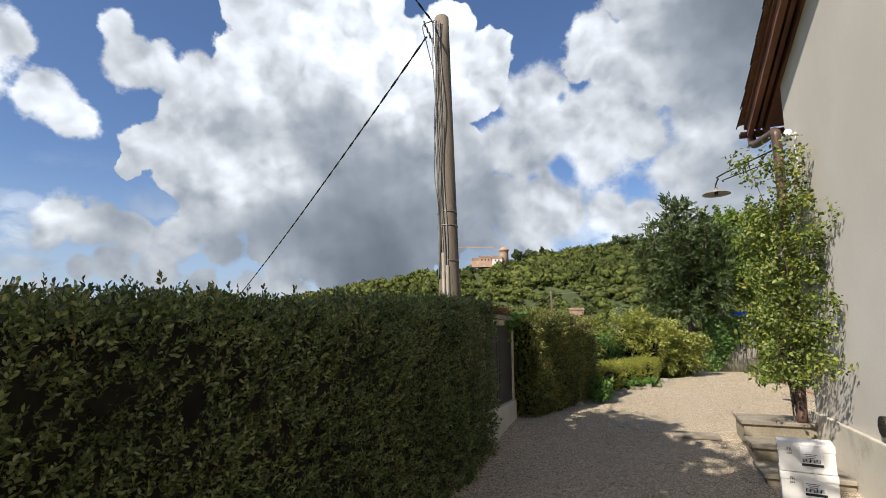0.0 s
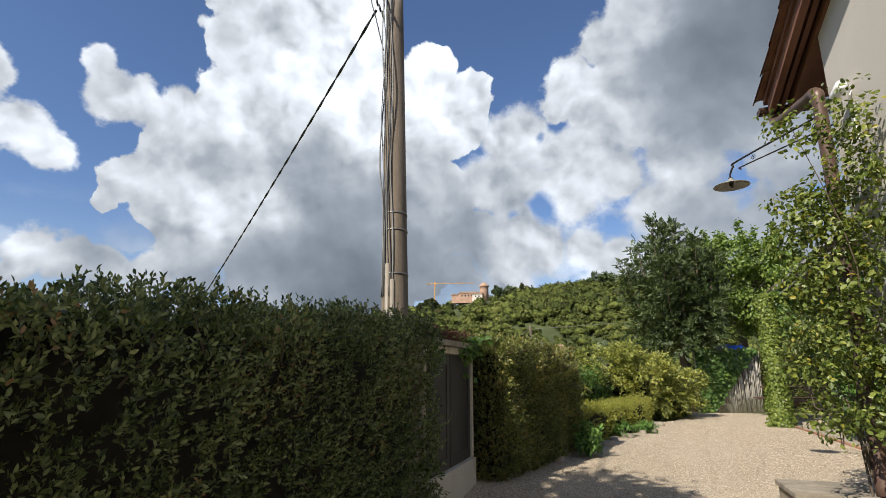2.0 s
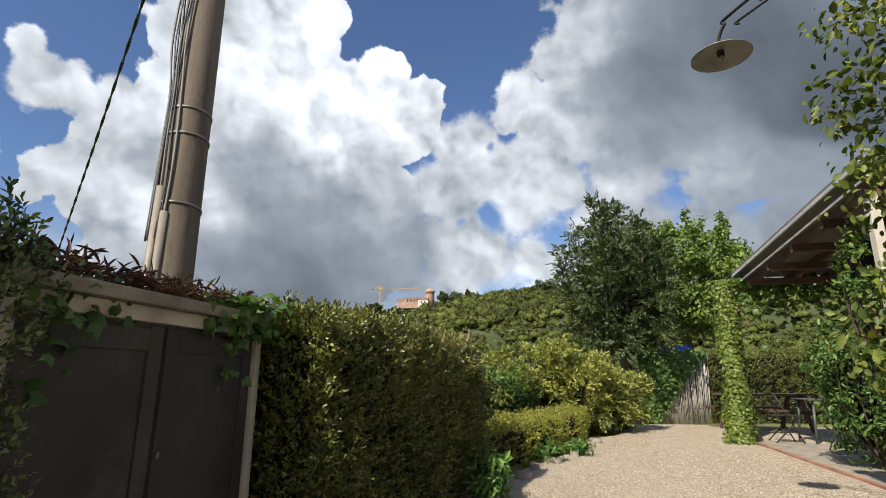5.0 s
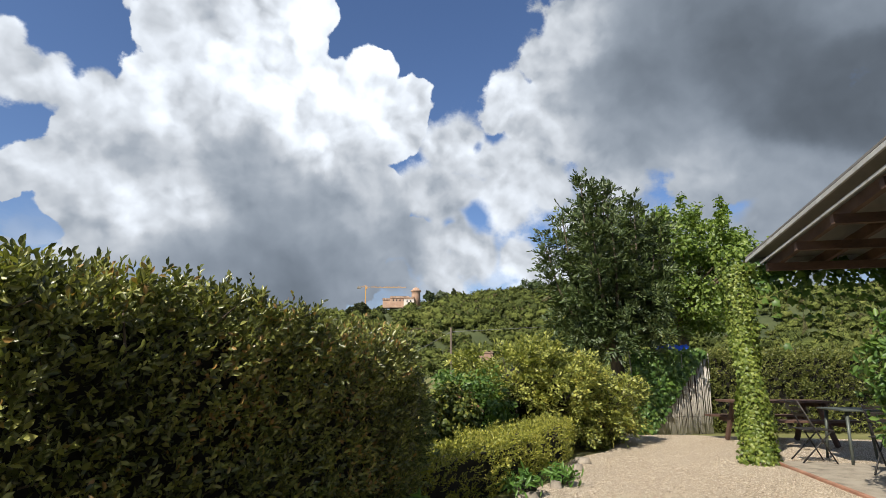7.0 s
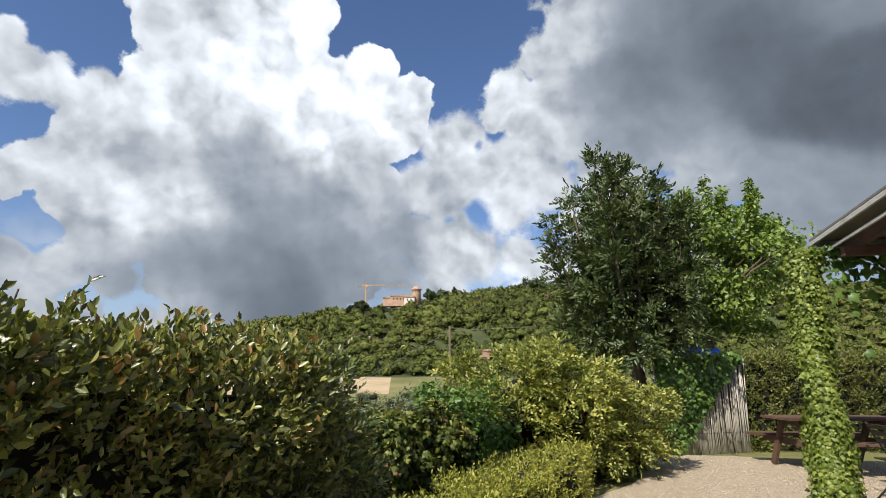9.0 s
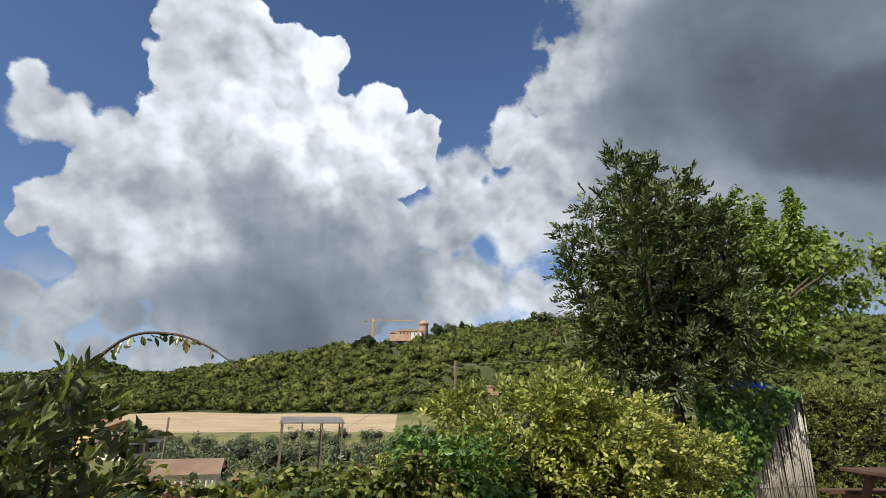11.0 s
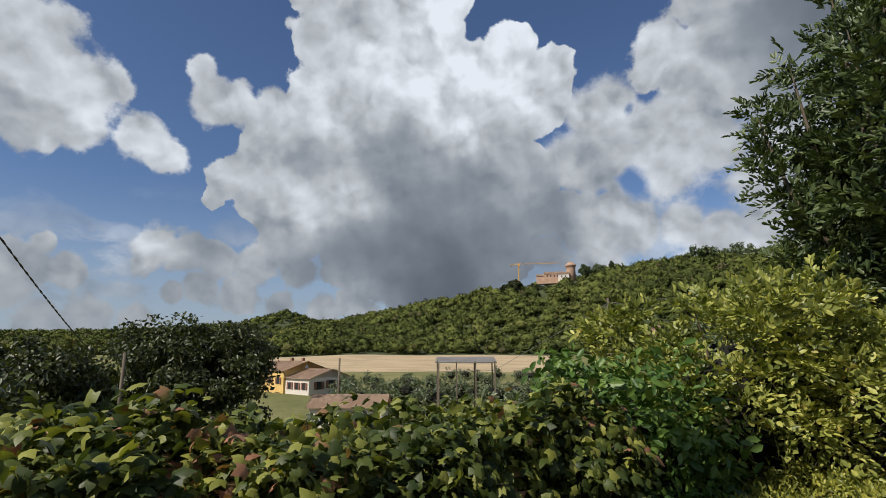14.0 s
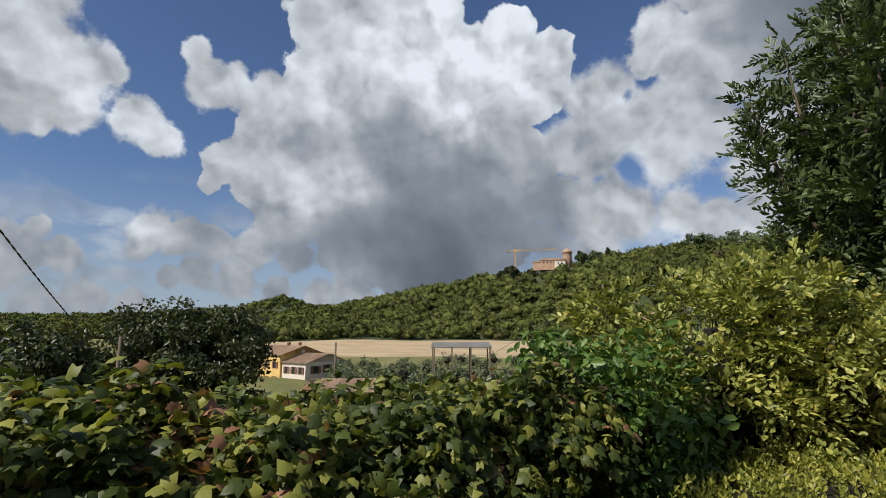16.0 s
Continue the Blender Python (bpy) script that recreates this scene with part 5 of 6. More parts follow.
def tarp_heap():
    bm = bmesh.new()
    bmesh.ops.create_grid(bm, x_segments=24, y_segments=16, size=0.5)
    for p in bm.verts:
        r = max(abs(p.co.x), abs(p.co.y)) * 2
        p.co.z = 1.97 - 0.5 * max(0, r - 0.55) + 0.09 * noise.noise(p.co * 5) + 0.05 * noise.noise(p.co * 13)
        p.co.x *= 0.95
    bmesh.ops.solidify(bm, geom=bm.faces[:], thickness=0.01)
    o = part("tarpaulin", bm, M_TARP, smooth=True)
    o.matrix_world = pose(10.35, 18.45, 0, 0, 0, 8)
    tagged(o, "crumpled bright blue tarpaulin on a stack behind the fence", "tarpaulin")
    o = part("wood_stack", box((0.9, 0.8, 1.86), pose(10.35, 18.45, 0.91), 0.04), M_WOOD)
    tagged(o, "brown timber stack behind the reed fence", "wood stack")


tarp_heap()
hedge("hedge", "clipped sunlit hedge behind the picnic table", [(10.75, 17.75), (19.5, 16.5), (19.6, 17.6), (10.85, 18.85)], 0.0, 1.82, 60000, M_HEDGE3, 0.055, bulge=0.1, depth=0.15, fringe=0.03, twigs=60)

# ---- the patio ----


def patio():
    tagged(part("pavement", box((6.2, 4.6, 0.14), uvz(13.6, 6.37, -0.045), 0.01), M_CONCRETE), "pale grey concrete patio slab", "patio", kind="structure")
    for k in range(12):
        o = part("border_brick", box((0.06, 0.375, 0.085), uvz(11.5 + k * 0.385, 3.23, -0.012), 0.006), M_TILE)
        tagged(o, "reddish brick edging of the patio", "brick", "patio edging")


patio()


def pergola():
    s = thing("pergola", "open lean-to canopy with pale fascia and dark rafters", "canopy")
    def z(u):
        return 3.09 + (16.1 - u) * 0.084
    u0, u1, v0, v1 = 11.3, 16.1, 3.31, 8.6
    def beam(name, ua, va, ub, vb, w_, d, dz, mat, label=""):
        a, b = P(ua, va, z(ua) + dz), P(ub, vb, z(ub) + dz)
        x = (b - a).normalized()
        y = Vector((0, 0, 1)).cross(x).normalized()
        m = Matrix((x, y, x.cross(y))).transposed().to_4x4()
        m.translation = (a + b) / 2
        return part(name, box(((b - a).length, w_, d), m, 0.004), mat, s, label)
    beam("fascia", u0, v0, u1, v0, 0.03, 0.055, 0.0, M_FASCIA, "pale grey painted fascia")
    beam("trim", u0, v0 + 0.06, u1, v0 + 0.06, 0.025, 0.035, -0.16, M_FASCIA)
    beam("fascia", u1, v0 + 0.02, u1, v1, 0.03, 0.08, 0.0, M_FASCIA)
    for k in range(9):
        v = v0 + 0.3 + k * 0.62
        beam("rafter", u0 + 0.03, v, u1 - 0.03, v, 0.07, 0.14, -0.13, M_WOOD, "dark brown rafter")
    for k in range(5):
        u = u0 + 0.3 + k * 1.0
        beam("purlin", u, v0 + 0.1, u, v1, 0.08, 0.12, -0.25, M_WOOD)
    beam("roof", (u0 + u1) / 2 - 2.42, (v0 + v1) / 2, (u0 + u1) / 2 + 2.42, (v0 + v1) / 2, v1 - v0, 0.03, 0.06, M_ZINC, "thin corrugated roof sheet")
    for u, v in ((15.8, 3.08), (11.6, 3.5), (15.75, 8.4), (11.6, 8.4)):
        part("post", box((0.11, 0.11, z(u) - 0.3), uvz(u, v, (z(u) - 0.3) / 2), 0.006), M_CREAM, s, "pale painted post")
    return s


pergola()


def ivy_column(name, label, u, v, z1, n, r0, r1, mat, length, shape=LOBED, width=0.9):
    s = thing(name, label, "climbing plant")
    zz = rng.random(n) * z1
    a = rng.uniform(0, math.tau, n)
    r = np.interp(zz, [0, 0.3, z1 * 0.6, z1], [r0 * 1.6, r0 * 1.05, r0 * 0.8, r1]) * (1 + 0.25 * np.sin(zz * 5 + a * 2)) * rng.uniform(0.7, 1.1, n)
    b = P(u, v)
    c = np.stack([b.x + r * np.cos(a), b.y + r * np.sin(a), zz], 1)
    nn = np.stack([np.cos(a), np.sin(a), 0.3 * np.ones(n)], 1)
    leaves("foliage", c, nn, mat, s, length, width, 0.45, 0.9, shape)
    return s


ivy_column("ivy_post", "bright ivy climbing the canopy corner post", 15.8, 3.02, 2.95, 10500, 0.2, 0.22, M_CLIMB, 0.042)
s_eave = thing("hanging_vine", "vine trailing under the canopy eave", "climbing plant")
n_ = 900
t_ = rng.random(n_)
c_ = np.array([P(15.9 + rng.normal(0, 0.1), 3.1 + 4.5 * t, 2.95 - rng.exponential(0.22) + 0.05 * math.sin(t * 25)) for t in t_])
leaves("foliage", c_, np.repeat([[-0.2, -1, 0.4]], n_, 0), M_IVY, s_eave, 0.09, 0.9, 0.5, 0.8, LOBED)
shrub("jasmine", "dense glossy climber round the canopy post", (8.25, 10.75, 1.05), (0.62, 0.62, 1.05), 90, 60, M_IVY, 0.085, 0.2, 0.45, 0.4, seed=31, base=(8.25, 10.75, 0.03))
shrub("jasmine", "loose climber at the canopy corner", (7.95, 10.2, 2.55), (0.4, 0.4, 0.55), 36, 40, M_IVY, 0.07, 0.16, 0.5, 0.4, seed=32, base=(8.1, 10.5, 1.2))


def picnic_table():
    s = thing("picnic_table", "dark brown wooden picnic table with benches", "table", at=pose(10.55, 15.6, 0.025, 0, 0, -9))
    for k in range(5):
        part("table_board", box((1.9, 0.138, 0.04), pose(0, -0.29 + k * 0.145, 0.75), 0.005), M_WOOD, s)
    for y in (-0.72, 0.72):
        for k in range(2):
            part("bench_board", box((1.9, 0.13, 0.04), pose(0, y - 0.07 + k * 0.14, 0.44), 0.005), M_WOOD, s)
    for x in (-0.7, 0.7):
        for sgn in (-1, 1):
            part("leg", box((0.05, 0.1, 0.86), pose(x, sgn * 0.36, 0.365, sgn * 27, 0, 0), 0.005), M_WOOD, s)
        part("bearer", box((0.05, 1.64, 0.09), pose(x + 0.052, 0, 0.38), 0.005), M_WOOD, s)
        part("cleat", box((0.05, 0.72, 0.08), pose(x + 0.052, 0, 0.69), 0.005), M_WOOD, s)


picnic_table()


def bistro_table():
    s = thing("bistro_table", "grey-green metal garden table with splayed legs", "table", at=pose(9.95, 13.35, 0.027, 0, 0, -20))
    part("tabletop", box((0.75, 0.75, 0.025), pose(0, 0, 0.735), 0.008), M_GREEN, s)
    for x in (-1, 1):
        for y in (-1, 1):
            part("leg", tube([(x * 0.34, y * 0.34, 0), (x * 0.28, y * 0.28, 0.72)], [0.018, 0.026], 8), M_GREEN, s)


bistro_table()


def garden_chair():
    s = thing("garden_chair", "dark slatted metal folding garden chair", "chair", "patio chairs")
    for x in (-0.2, 0.2):
        part("leg", tube([(x, -0.2, 0), (x, 0.02, 0.45), (x, 0.21, 0.86)], 0.011, 8), M_IRON, s)
        part("leg", tube([(x * 0.9, 0.24, 0), (x * 0.9, -0.2, 0.45)], 0.011, 8), M_IRON, s)
    for k in range(6):
        part("seat_slat", box((0.4, 0.055, 0.014), pose(0, -0.19 + k * 0.07, 0.455), 0.003), M_IRON, s)
    for z in (0.66, 0.74, 0.82):
        part("back_slat", box((0.4, 0.014, 0.05), pose(0, 0.03 + (z - 0.45) * 0.46, z, -24), 0.003), M_IRON, s)
    return s


ch = garden_chair()
ch.matrix_basis = pose(9.25, 13.5, 0.027, 0, 0, 70)
for x, y, a in ((9.35, 12.35, 110), (10.6, 12.9, -60)):
    copy_thing(ch, pose(x, y, 0.027, 0, 0, a))

# ---- climber on the house corner ----


def wall_vine():
    s = thing("climbing_vine", "leafy yellow-green climber on the house corner", "climbing plant")
    b = P(7.35, 1.62, 0.24)
    cen, dirs = [], []
    r = np.random.default_rng(51)
    while len(cen) < 150:
        u, v, z = r.uniform(5.3, 7.7), r.uniform(1.18, 1.8), r.uniform(0.75, 3.35)
        mid = 7.0
        if abs(u - mid) / (1.15 if z < 2.6 else 0.8) > r.random() ** 0.3 or (1.78 - v) > 0.75 * r.random() ** 0.6 * (1 if u > 6.6 else 0.35):
            continue
        if (u < 6.4 and r.random() < 0.4) or (u > 6.95 and z > 2.85):
            continue
        cen.append(P(u, v, z))
        dirs.append(P(0, -1, 0.3))
    c, d = np.array(cen), np.array(dirs)
    crown(s, c, d, 60, 0.19, M_ROSE, 0.046, 0.66, 0.6, name="foliage", wild=0.7)
    bm = bmesh.new()
    for k in range(5):
        e = Vector(c[k * 9])
        add_tube(bm, bend([b + Vector((r.normal(0, 0.03), r.normal(0, 0.03), 0)), b + Vector((0, 0, 0.7)) + Vector(r.normal(0, 0.1, 3)), b.lerp(e, 0.6) + Vector(r.normal(0, 0.12, 3)), e], 4), [0.011 - 0.0007 * i for i in range(13)], 6, False)
    tagged(part("stem", bm, M_BARK, s), kind="stuff")


wall_vine()

# ---- the valley and the hill ----


def place(az, r, dz=0.0):
    a = radians(az)
    x, y = 3.6 + r * math.sin(a), 10.9 + r * math.cos(a)
    return Vector((x, y, land(x, y) + dz))


def ico(sub=2):
    bm = bmesh.new()
    bmesh.ops.create_icosphere(bm, subdivisions=sub, radius=1.0)
    v = np.array([p.co for p in bm.verts])
    f = np.array([[p.index for p in q.verts] for q in bm.faces])
    bm.free()
    return v, f


def woods():
    v0, f0 = ico(1)
    tri = np.arange(3)
    vs, fs, base = [], [], 0
    r = np.random.default_rng(61)
    todo = []
    for k in range(6200):
        az = r.uniform(-52, 62)
        rr = math.sqrt(r.uniform(296 ** 2, 540 ** 2))
        todo.append((az, rr, 1.6 + 4.0 * r.random() ** 2))
    for k in range(1600):
        todo.append((r.uniform(-62, -8), math.sqrt(r.uniform(660 ** 2, 960 ** 2)), r.uniform(3.0, 6.5)))
    for k in range(260):
        todo.append((r.uniform(32, 75), math.sqrt(r.uniform(60 ** 2, 200 ** 2)), r.uniform(1.5, 3.0)))
    for k in range(420):
        todo.append((r.uniform(-4, 32), r.uniform(385, 470), r.uniform(4.6, 7.2)))
    for az, rr, s in todo:
        p = place(az, rr)
        if rr < 560 and rr > 250 and math.hypot(*(p.xy - place(3.5, 445).xy)) < (18 if s < 4.5 else 48):
            continue
        v = v0 * (1 + 0.16 * wave(v0, 3.1, r.uniform(0, 50)) + 0.1 * wave(v0, 7, r.uniform(0, 50)))[:, None]
        # pines spread flat crowns, oaks stand rounder
        v[:, 2] = np.where(v[:, 2] < 0, v[:, 2] * 0.55, v[:, 2])
        v = v * np.array([s * r.uniform(0.85, 1.2), s * r.uniform(0.85, 1.2), s * (r.uniform(0.6, 0.8) if s > 4.5 or r.random() < 0.3 else r.uniform(0.8, 1.1))])
        vs.append(v + np.array(p) + np.array([0, 0, s * 0.75]))
        fs.append(f0 + base)
        base += len(v0)
        # loose leaf clumps break the outline
        m = 84
        d = unit(r.normal(0, 1, (m, 3)) + np.array([0, 0, 0.35]))
        c = d * np.array([s, s, s * 0.78]) * r.uniform(0.86, 1.16, (m, 1)) + np.array(p) + np.array([0, 0, s * 0.75])
        q = c[:, None, :] + r.normal(0, 0.3 * s ** 0.7, (m, 3, 3))
        vs.append(q.reshape(-1, 3))
        fs.append((np.arange(m)[:, None] * 3 + tri[None]) + base)
        base += m * 3
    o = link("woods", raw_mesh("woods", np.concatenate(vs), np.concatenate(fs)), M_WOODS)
    tagged(o, "dense green pine and oak woods covering the hill", "woods", kind="stuff")


woods()


def hilltop_tree(az, el, radius, tall, label, mat, r_=436):
    """A single tree that stands out on the skyline."""
    q = place(az, r_)
    z = 1.3 + r_ * math.tan(radians(el))
    tree("hilltop_tree", label, (q.x, q.y, min(q.z, z - radius)), 9, (q.x, q.y, z), (radius, radius, radius * tall), 46, 60, mat, 1.3, radius * 0.24, 0.7, 0.5, int(az * 10) + 300, every=4, shape=OVAL)


for az_, el_, rad_, tall_, lab_, m_ in ((-0.6, 6.9, 5, 0.8, "dark bushy oak beside the castle", M_OAK), (0.5, 7.2, 6, 0.8, "dark bushy oak beside the castle", M_OAK), (2.6, 6.8, 5.5, 0.75, "dark bushy oak beside the castle", M_OAK), (4.0, 6.6, 4.0, 0.8, "dark bushy oak beside the castle", M_OAK),
                                       (8.0, 8.6, 5, 0.8, "round umbrella pine on the castle hill", M_TREE), (9.4, 8.7, 4.5, 0.8, "pale olive tree on the castle hill", M_OLIVE), (10.8, 8.9, 1.6, 2.6, "slim dark cypress on the skyline", M_OAK),
                                       (19.6, 9.4, 12, 0.72, "large round dark oak on the skyline", M_TREE), (22.8, 9.3, 11, 0.75, "pale leafy tree on the skyline", M_OLIVE)):
    hilltop_tree(az_, el_, rad_, tall_, lab_, m_)


def gable_block(parent, m, sx, sy, h, rise, wall, roof_mat, over=0.5):
    part("wall", box((sx, sy, h), m @ pose(0, 0, h / 2)), wall, parent)
    bm = bmesh.new()
    x, y = sx / 2 + over, sy / 2 + over
    e = rise * over / (sy / 2)
    a = [bm.verts.new(m @ Vector(p)) for p in ((-x, -y, h - e), (x, -y, h - e), (x, 0, h + rise), (-x, 0, h + rise), (-x, y, h - e), (x, y, h - e))]
    bm.faces.new((a[0], a[1], a[2], a[3]))
    bm.faces.new((a[3], a[2], a[5], a[4]))
    bmesh.ops.solidify(bm, geom=bm.faces[:], thickness=0.25)
    part("roof", bm, roof_mat, parent, "terracotta tiled roof")
    for sgn in (-1, 1):
        bm = bmesh.new()
        bm.faces.new([bm.verts.new(m @ Vector(p)) for p in ((sgn * sx / 2, -sy / 2, h), (sgn * sx / 2, sy / 2, h), (sgn * sx / 2, 0, h + rise))])
        bmesh.ops.solidify(bm, geom=bm.faces[:], thickness=0.2)
        part("gable", bm, wall, parent)


def far_window(parent, m, wd=0.9, h=1.3):
    wn = part("window", box((wd, 0.12, h), m), M_GLASSD, parent)
    for sgn in (-1, 1):
        part("shutter", box((wd * 0.5, 0.08, h), m @ pose(sgn * wd * 0.78, -0.08, 0)), M_SHUTTER, wn)


def farmhouse():
    s = thing("farmhouse", "ochre and cream farmhouse with tiled gable roofs in the valley", "house")
    p = place(-21.6, 108)
    # the near corner of the cream wing
    m = Matrix.Translation((p.x, p.y, -9.1)) @ Matrix.Rotation(radians(-31), 4, "Z")
    gable_block(s, m @ pose(-3.85, 5.4, 0), 7.7, 10.8, 5.5, 1.7, M_PALE, M_TILE_FAR)
    gable_block(s, m @ pose(-14.7, 5.2, 0), 13.6, 11.2, 6.9, 1.8, M_YELLOW, M_TILE_FAR)
    for x, z in ((-1.4, 3.9), (-3.7, 3.9), (-6.1, 3.9), (-1.4, 1.4), (-6.1, 1.4)):
        far_window(s, m @ pose(x, -0.06, z))
    for y, z in ((2.4, 4.0), (5.4, 4.2), (8.4, 4.0), (2.4, 1.3), (7.6, 1.3)):
        far_window(s, m @ pose(0.06, y, z, 0, 0, 90), 1.2, 1.5)
    for x, z in ((-9.6, 4.8), (-12.6, 4.8), (-15.6, 4.8), (-9.6, 1.8), (-12.6, 1.8)):
        far_window(s, m @ pose(x, -0.46, z))
    part("wall_vent", tube([m @ Vector((-7.88, 5.2, 7.4)), m @ Vector((-7.8, 5.2, 7.4))], 0.4, 16), M_WHITE, s, "round white gable vent")
    for x in (-11, -15):
        part("chimney", box((0.6, 0.6, 1.3), m @ pose(x, 6.5, 8.7)), M_TILE, s)


farmhouse()


def castle():
    s = thing("castle", "brick castle with a round tower on the hilltop", "castle")
    p = place(5.4, 455)
    m = Matrix.Translation((p.x, p.y, 60.0)) @ Matrix.Rotation(radians(-8), 4, "Z")
    prof = [(-2, 4.4), (11, 3.9), (14, 3.9), (14.4, 4.6), (15.6, 4.6), (15.7, 3.6), (17.4, 2.6), (18.6, 0.2)]
    part("tower", tube([m @ Vector((9, 0, z)) for z, r in prof], [r for z, r in prof], 20), M_CASTLE, s, "round brick tower with a pointed cap")
    gable_block(s, m @ pose(-5.5, 3, 0), 16, 9, 8.6, 2.2, M_CASTLE, M_TILE_FAR)
    gable_block(s, m @ pose(-16, 4, 0), 9, 8, 7.0, 2.0, M_CASTLE, M_TILE_FAR)
    gable_block(s, m @ pose(3, -4, 0), 9, 5, 7.4, 1.6, M_PALE, M_TILE_FAR)
    for x, z in ((-11, 6.5), (-8, 6.5), (-5, 6.5), (-2, 6.5), (1.5, 5), (4.5, 5)):
        part("window", box((1.0, 0.3, 1.6), m @ pose(x, -1.6 if x < 1 else -6.55, z)), M_GLASSD, s)


castle()


def tower_crane():
    s = thing("tower_crane", "orange tower crane beside the castle", "crane")
    p = place(0.9, 460)
    p.z = 56.0
    m = Matrix.Translation(p) @ Matrix.Rotation(radians(-4), 4, "Z")
    part("mast", box((0.9, 0.9, 24), m @ pose(0, 0, 12)), M_CRANE, s)
    bm = box((42, 0.5, 0.3), m @ pose(15, 0, 22.6))
    for k in range(26):
        add_tube(bm, [m @ Vector((-5 + k * 1.6, 0, 22.7)), m @ Vector((-4.2 + k * 1.6, 0, 23.9)), m @ Vector((-3.4 + k * 1.6, 0, 22.7))], 0.09, 4)
    part("jib", bm, M_CRANE, s)
    part("counterweight", box((3.0, 1.4, 1.8), m @ pose(-6, 0, 22.0)), M_CONCRETE, s)
    part("cab", box((1.6, 1.4, 1.8), m @ pose(0.6, -0.9, 21.4)), M_CRANE, s)


tower_crane()


def quarry_cliff():
    """A bare rock face on the far ridge."""
    p = place(-37.5, 560)
    m = Matrix.Translation((p.x, p.y, 0)) @ Matrix.Rotation(radians(38), 4, "Z")
    bm = bmesh.new()
    bmesh.ops.create_grid(bm, x_segments=40, y_segments=14, size=0.5)
    for q in bm.verts:
        x, z = q.co.x * 46, (q.co.y + 0.5) * 13
        dz = 6 * noise.noise(Vector((x * 0.11, 0, 3))) - 3.5 * abs(q.co.x) * 2
        k = noise.noise(Vector((x * 0.16, z * 0.35, 1)))
        q.co = m @ Vector((x, 3.5 * k + 0.45 * z, z + dz * (q.co.y + 0.5) - 1))
    o = part("quarry_cliff", bm, M_CLIFF)
    tagged(o, "pale bare rock face of a quarry on the far ridge", "cliff")


quarry_cliff()


def ruin_house():
    s = thing("stone_barn", "small brick barn among the hillside trees", "barn")
    p = place(14.2, 330)
    gable_block(s, Matrix.Translation((p.x, p.y, p.z + 2)), 9, 6, 5, 1.2, M_CASTLE, M_TILE_FAR)


ruin_house()
for az, r_, k_, rad, lab in ((-32.4, 52, 120, (7.3, 5.6, 5.5), "broad dark holm oak in the valley"), (-45.5, 46, 60, (5.2, 4.5, 4.2), "dark umbrella pine with a flat crown"), (-41.0, 54, 40, (2.4, 2.4, 3.6), "dark young oak beside the field"), (-48.5, 40, 40, (4.5, 3.5, 3.2), "dark bushy oak below the garden")):
    q = place(az, r_)
    tree("oak_tree", lab, (q.x, q.y, q.z), 9, (q.x, q.y, q.z + 0.3 + rad[2]), rad, k_ * 2, 130, M_OAK, 0.36, 1.15, 0.6, 0.35, 70 + int(r_), every=5, shape=OVAL)


def far_post(az, r_, top, label, bottom=None):
    q = place(az, r_)
    o = part("utility_post", tube([(q.x, q.y, q.z - 0.3), (q.x, q.y, top)], [0.13, 0.1], 10), M_POLE)
    tagged(o, label, "post")
    return Vector((q.x, q.y, top))


far_post(-38.4, 40, 1.35, "weathered wooden post in the valley")
far_post(-18.5, 60, 0.75, "thin wooden post before the farmhouse")
A_ = far_post(10.2, 45, 5.7, "brown wooden utility post on the slope")
o_ = tagged(part("far_wire", tube([A_ - Vector((0, 0, 0.4)), A_.lerp(place(-2.0, 60, 5.5), 0.5) - Vector((0, 0, 0.4)), place(-2.0, 60, 5.2), place(-12, 90, 5.0)], 0.02, 5), M_CABLE_G), "thin overhead wire over the slope", "cable")
o_ = tagged(part("far_wire", tube([A_ - Vector((0, 0, 0.4)), A_.lerp(place(32, 60, 9.5), 0.5) - Vector((0, 0, 0.5)), place(32, 60, 9.5)], 0.02, 5), M_CABLE_G), "thin overhead wire over the slope", "cable")


def open_shed():
    s = thing("open_shed", "open field shed with a flat sheet roof", "shed")
    p = place(-5.0, 52)
    m = Matrix.Translation((p.x, p.y, p.z)) @ Matrix.Rotation(radians(6), 4, "Z")
    top = 0.62 - p.z
    part("roof", box((5.8, 4.5, 0.1), m @ pose(0, 0, top, 6)), M_ZINC, s)
    for x in (-2.7, -0.9, 0.9, 2.7):
        for y in (-2, 2):
            part("post", box((0.12, 0.12, top - 0.1), m @ pose(x, y, (top - 0.1) / 2)), M_POLE, s)


open_shed()


def tool_shed():
    s = thing("tool_shed", "low brick shed with a tiled roof and wire pen", "shed")
    p = place(-17.2, 50)
    m = Matrix.Translation((p.x, p.y, -5.2)) @ Matrix.Rotation(radians(8), 4, "Z")
    gable_block(s, m, 6.5, 4, 1.9, 0.9, M_PALE, M_TILE_FAR, 0.3)
    for k in range(7):
        part("fence_post", box((0.08, 0.08, 1.6), m @ pose(0.2 + k * 0.45, -2.2, 0.8)), M_STEEL, s)


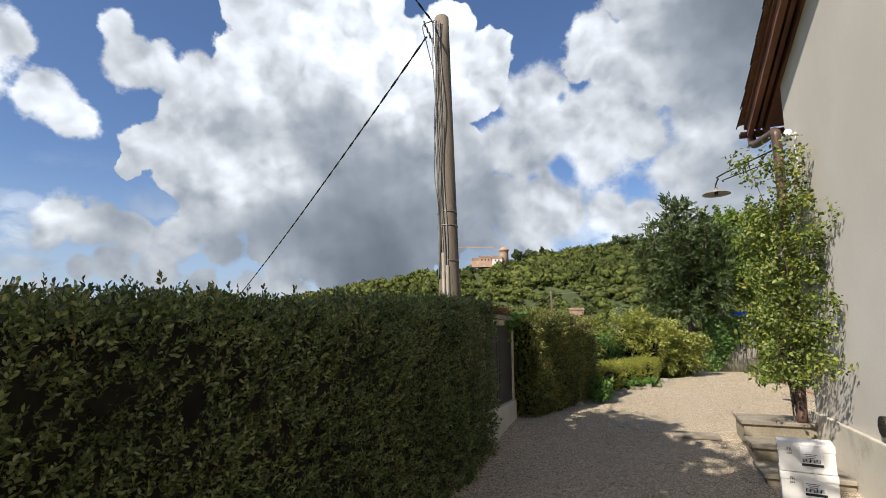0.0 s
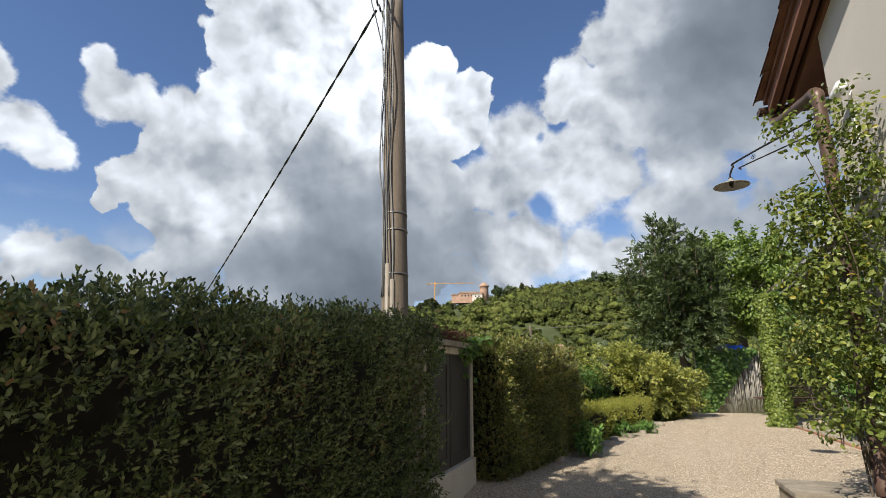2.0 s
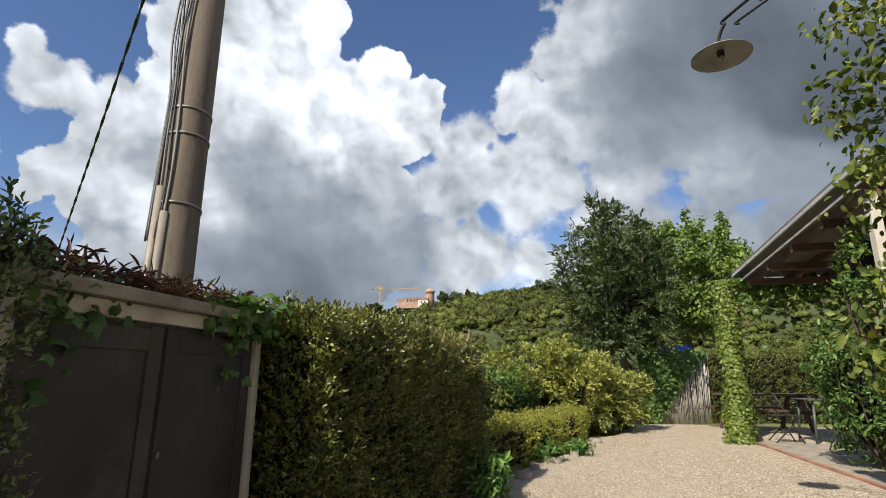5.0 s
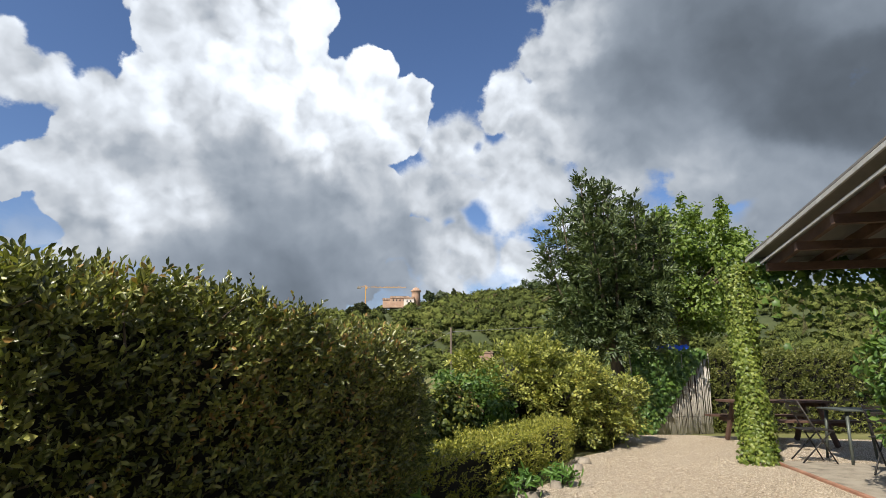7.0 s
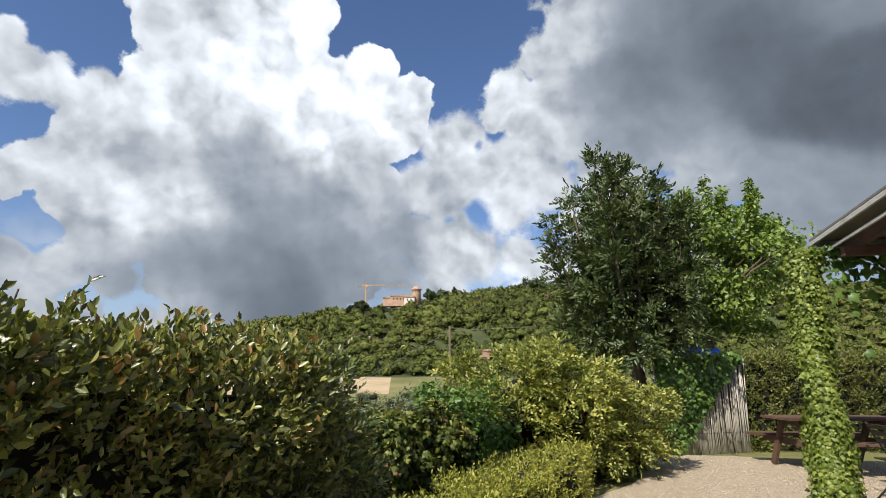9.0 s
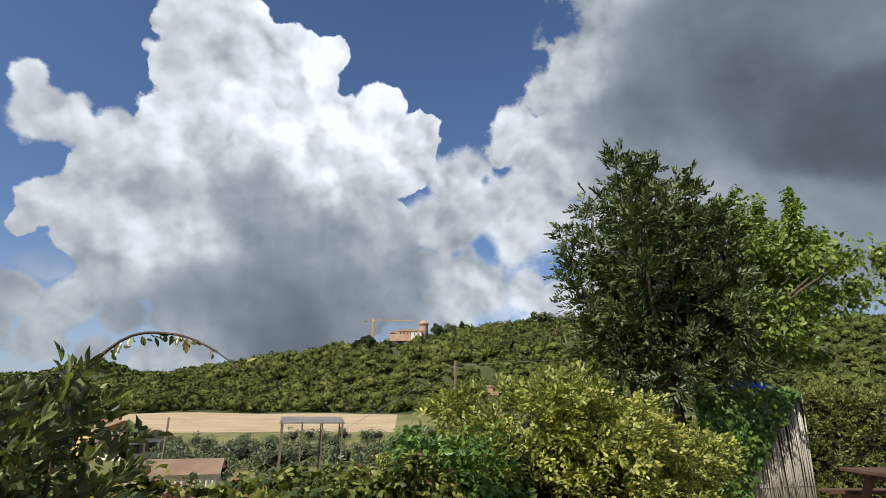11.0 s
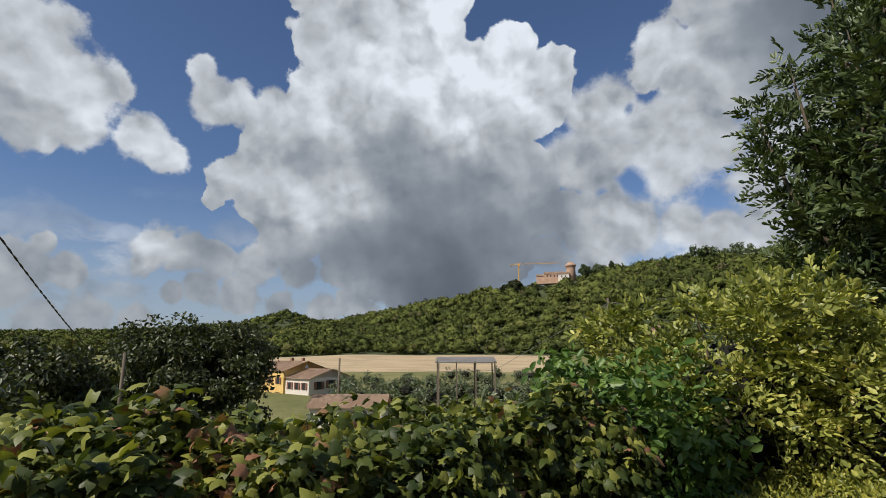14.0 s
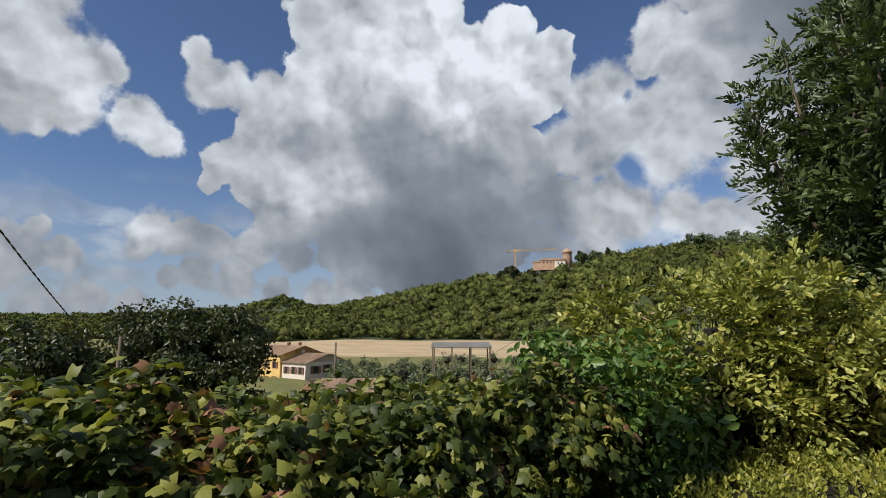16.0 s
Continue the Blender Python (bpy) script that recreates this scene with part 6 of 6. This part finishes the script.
tool_shed()
rr_ = np.random.default_rng(90)
for k in range(46):
    q = place(-19 + (k % 23) * 1.25 + rr_.normal(0, 0.4), rr_.uniform(60, 95) + 45 * (k // 23))
    shrub("olive_tree", "grey-green olive tree in the valley", (q.x, q.y, q.z + 2.2), (2.0, 2.0, 1.6), 18, 26, M_OLIVE, 0.42, 0.65, 0.4, 0.3, seed=100 + k, base=(q.x, q.y, q.z), category="tree")
for k, (az, r_, h_) in enumerate(((-32, 33, 3.2), (-26, 34, 2.6), (-12.5, 40, 2.4), (-1, 30, 3.0), (2, 34, 3.4), (7, 30, 3.6), (14, 28, 3.6), (20, 30, 4.2))):
    q = place(az, r_)
    shrub("valley_shrub", "olive-green shrub on the slope below the garden", (q.x, q.y, q.z + h_ * 0.5), (2.0, 1.7, h_ * 0.5), 30, 40, M_OLIVE if k % 2 else M_BUSH, 0.3, 0.6, 0.45, 0.3, seed=130 + k, base=(q.x, q.y, q.z))


def border_stone(u, v, a, size, seed):
    r = np.random.default_rng(seed)
    bm = bmesh.new()
    bmesh.ops.create_icosphere(bm, subdivisions=2, radius=0.5)
    for p in bm.verts:
        p.co += p.co * 0.25 * noise.noise(p.co * 2 + Vector((seed, 0, 0)))
        p.co = Vector((p.co.x * size, p.co.y * size * 0.7, max(-0.03, min(p.co.z, 0.22) * 0.28)))
    o = part("border_stone", bm, M_STONE)
    q = P(u, v, level(u) + 0.012)
    o.matrix_world = pose(q.x, q.y, q.z, 0, 0, a)
    tagged(o, "flat pale stone edging the planted bed", "stone", "bed edging stones")


for k in range(11):
    u_ = 9.0 + k * 0.62
    border_stone(u_, edge_left(u_) + (0.62 if u_ < 10 else 0.16) + 0.05 * math.sin(k * 2.1), 40 * math.sin(k * 1.7) - 20, 0.2 + 0.05 * math.sin(k * 3.3), k)
tagged(part("drain_cover", box((0.55, 0.36, 0.03), uvz(7.6, 0.55, level(7.6) + 0.004), 0.008), M_CONCRETE), "small concrete drain cover set in the gravel", "drain cover")
pl_ = thing("planter", "small dark plastic planter by the tree foot", "planter", at=pose(7.55, 16.35, 0.0))
part("pot", tube([(0, 0, 0), (0, 0, 0.2), (0, 0, 0.22)], [0.13, 0.16, 0.17], 4), M_IRON, pl_)
part("soil", tube([(0, 0, 0.19), (0, 0, 0.222)], 0.13, 4), M_CORE, pl_)


def pebbles():
    """Loose stones on the gravel where the walk passes close."""
    r = np.random.default_rng(5)
    v0, f0 = ico(1)
    n = 13000
    u = 5.0 + 14.0 * r.random(n) ** 1.25
    lo = np.array([edge_left(a) for a in u])
    hi = np.where(u < 7.9, 1.0, np.where(u < 16, 3.05, 7.0))
    v = lo + 0.5 + (hi - lo - 0.5) * r.random(n)
    z = np.array([level(a) for a in u])
    c = np.stack([u * SD + v * CD, u * CD - v * SD, z + 0.004], 1)
    size = r.uniform(0.005, 0.013, (n, 1, 1)) * np.array([1, 0.8, 0.6]) * r.uniform(0.7, 1.3, (n, 1, 3))
    a = r.uniform(0, math.tau, n)
    vv = v0[None] * size
    x, y = vv[..., 0] * np.cos(a)[:, None] - vv[..., 1] * np.sin(a)[:, None], vv[..., 0] * np.sin(a)[:, None] + vv[..., 1] * np.cos(a)[:, None]
    vv = np.stack([x, y, vv[..., 2]], 2) + c[:, None, :]
    tris = (f0[None] + (np.arange(n) * len(v0))[:, None, None]).reshape(-1, 3)
    o = link("pebbles", raw_mesh("pebbles", vv.reshape(-1, 3), tris), M_PEBBLE)
    tagged(o, "loose beige pebbles on the gravel drive", "pebbles", kind="stuff")


pebbles()
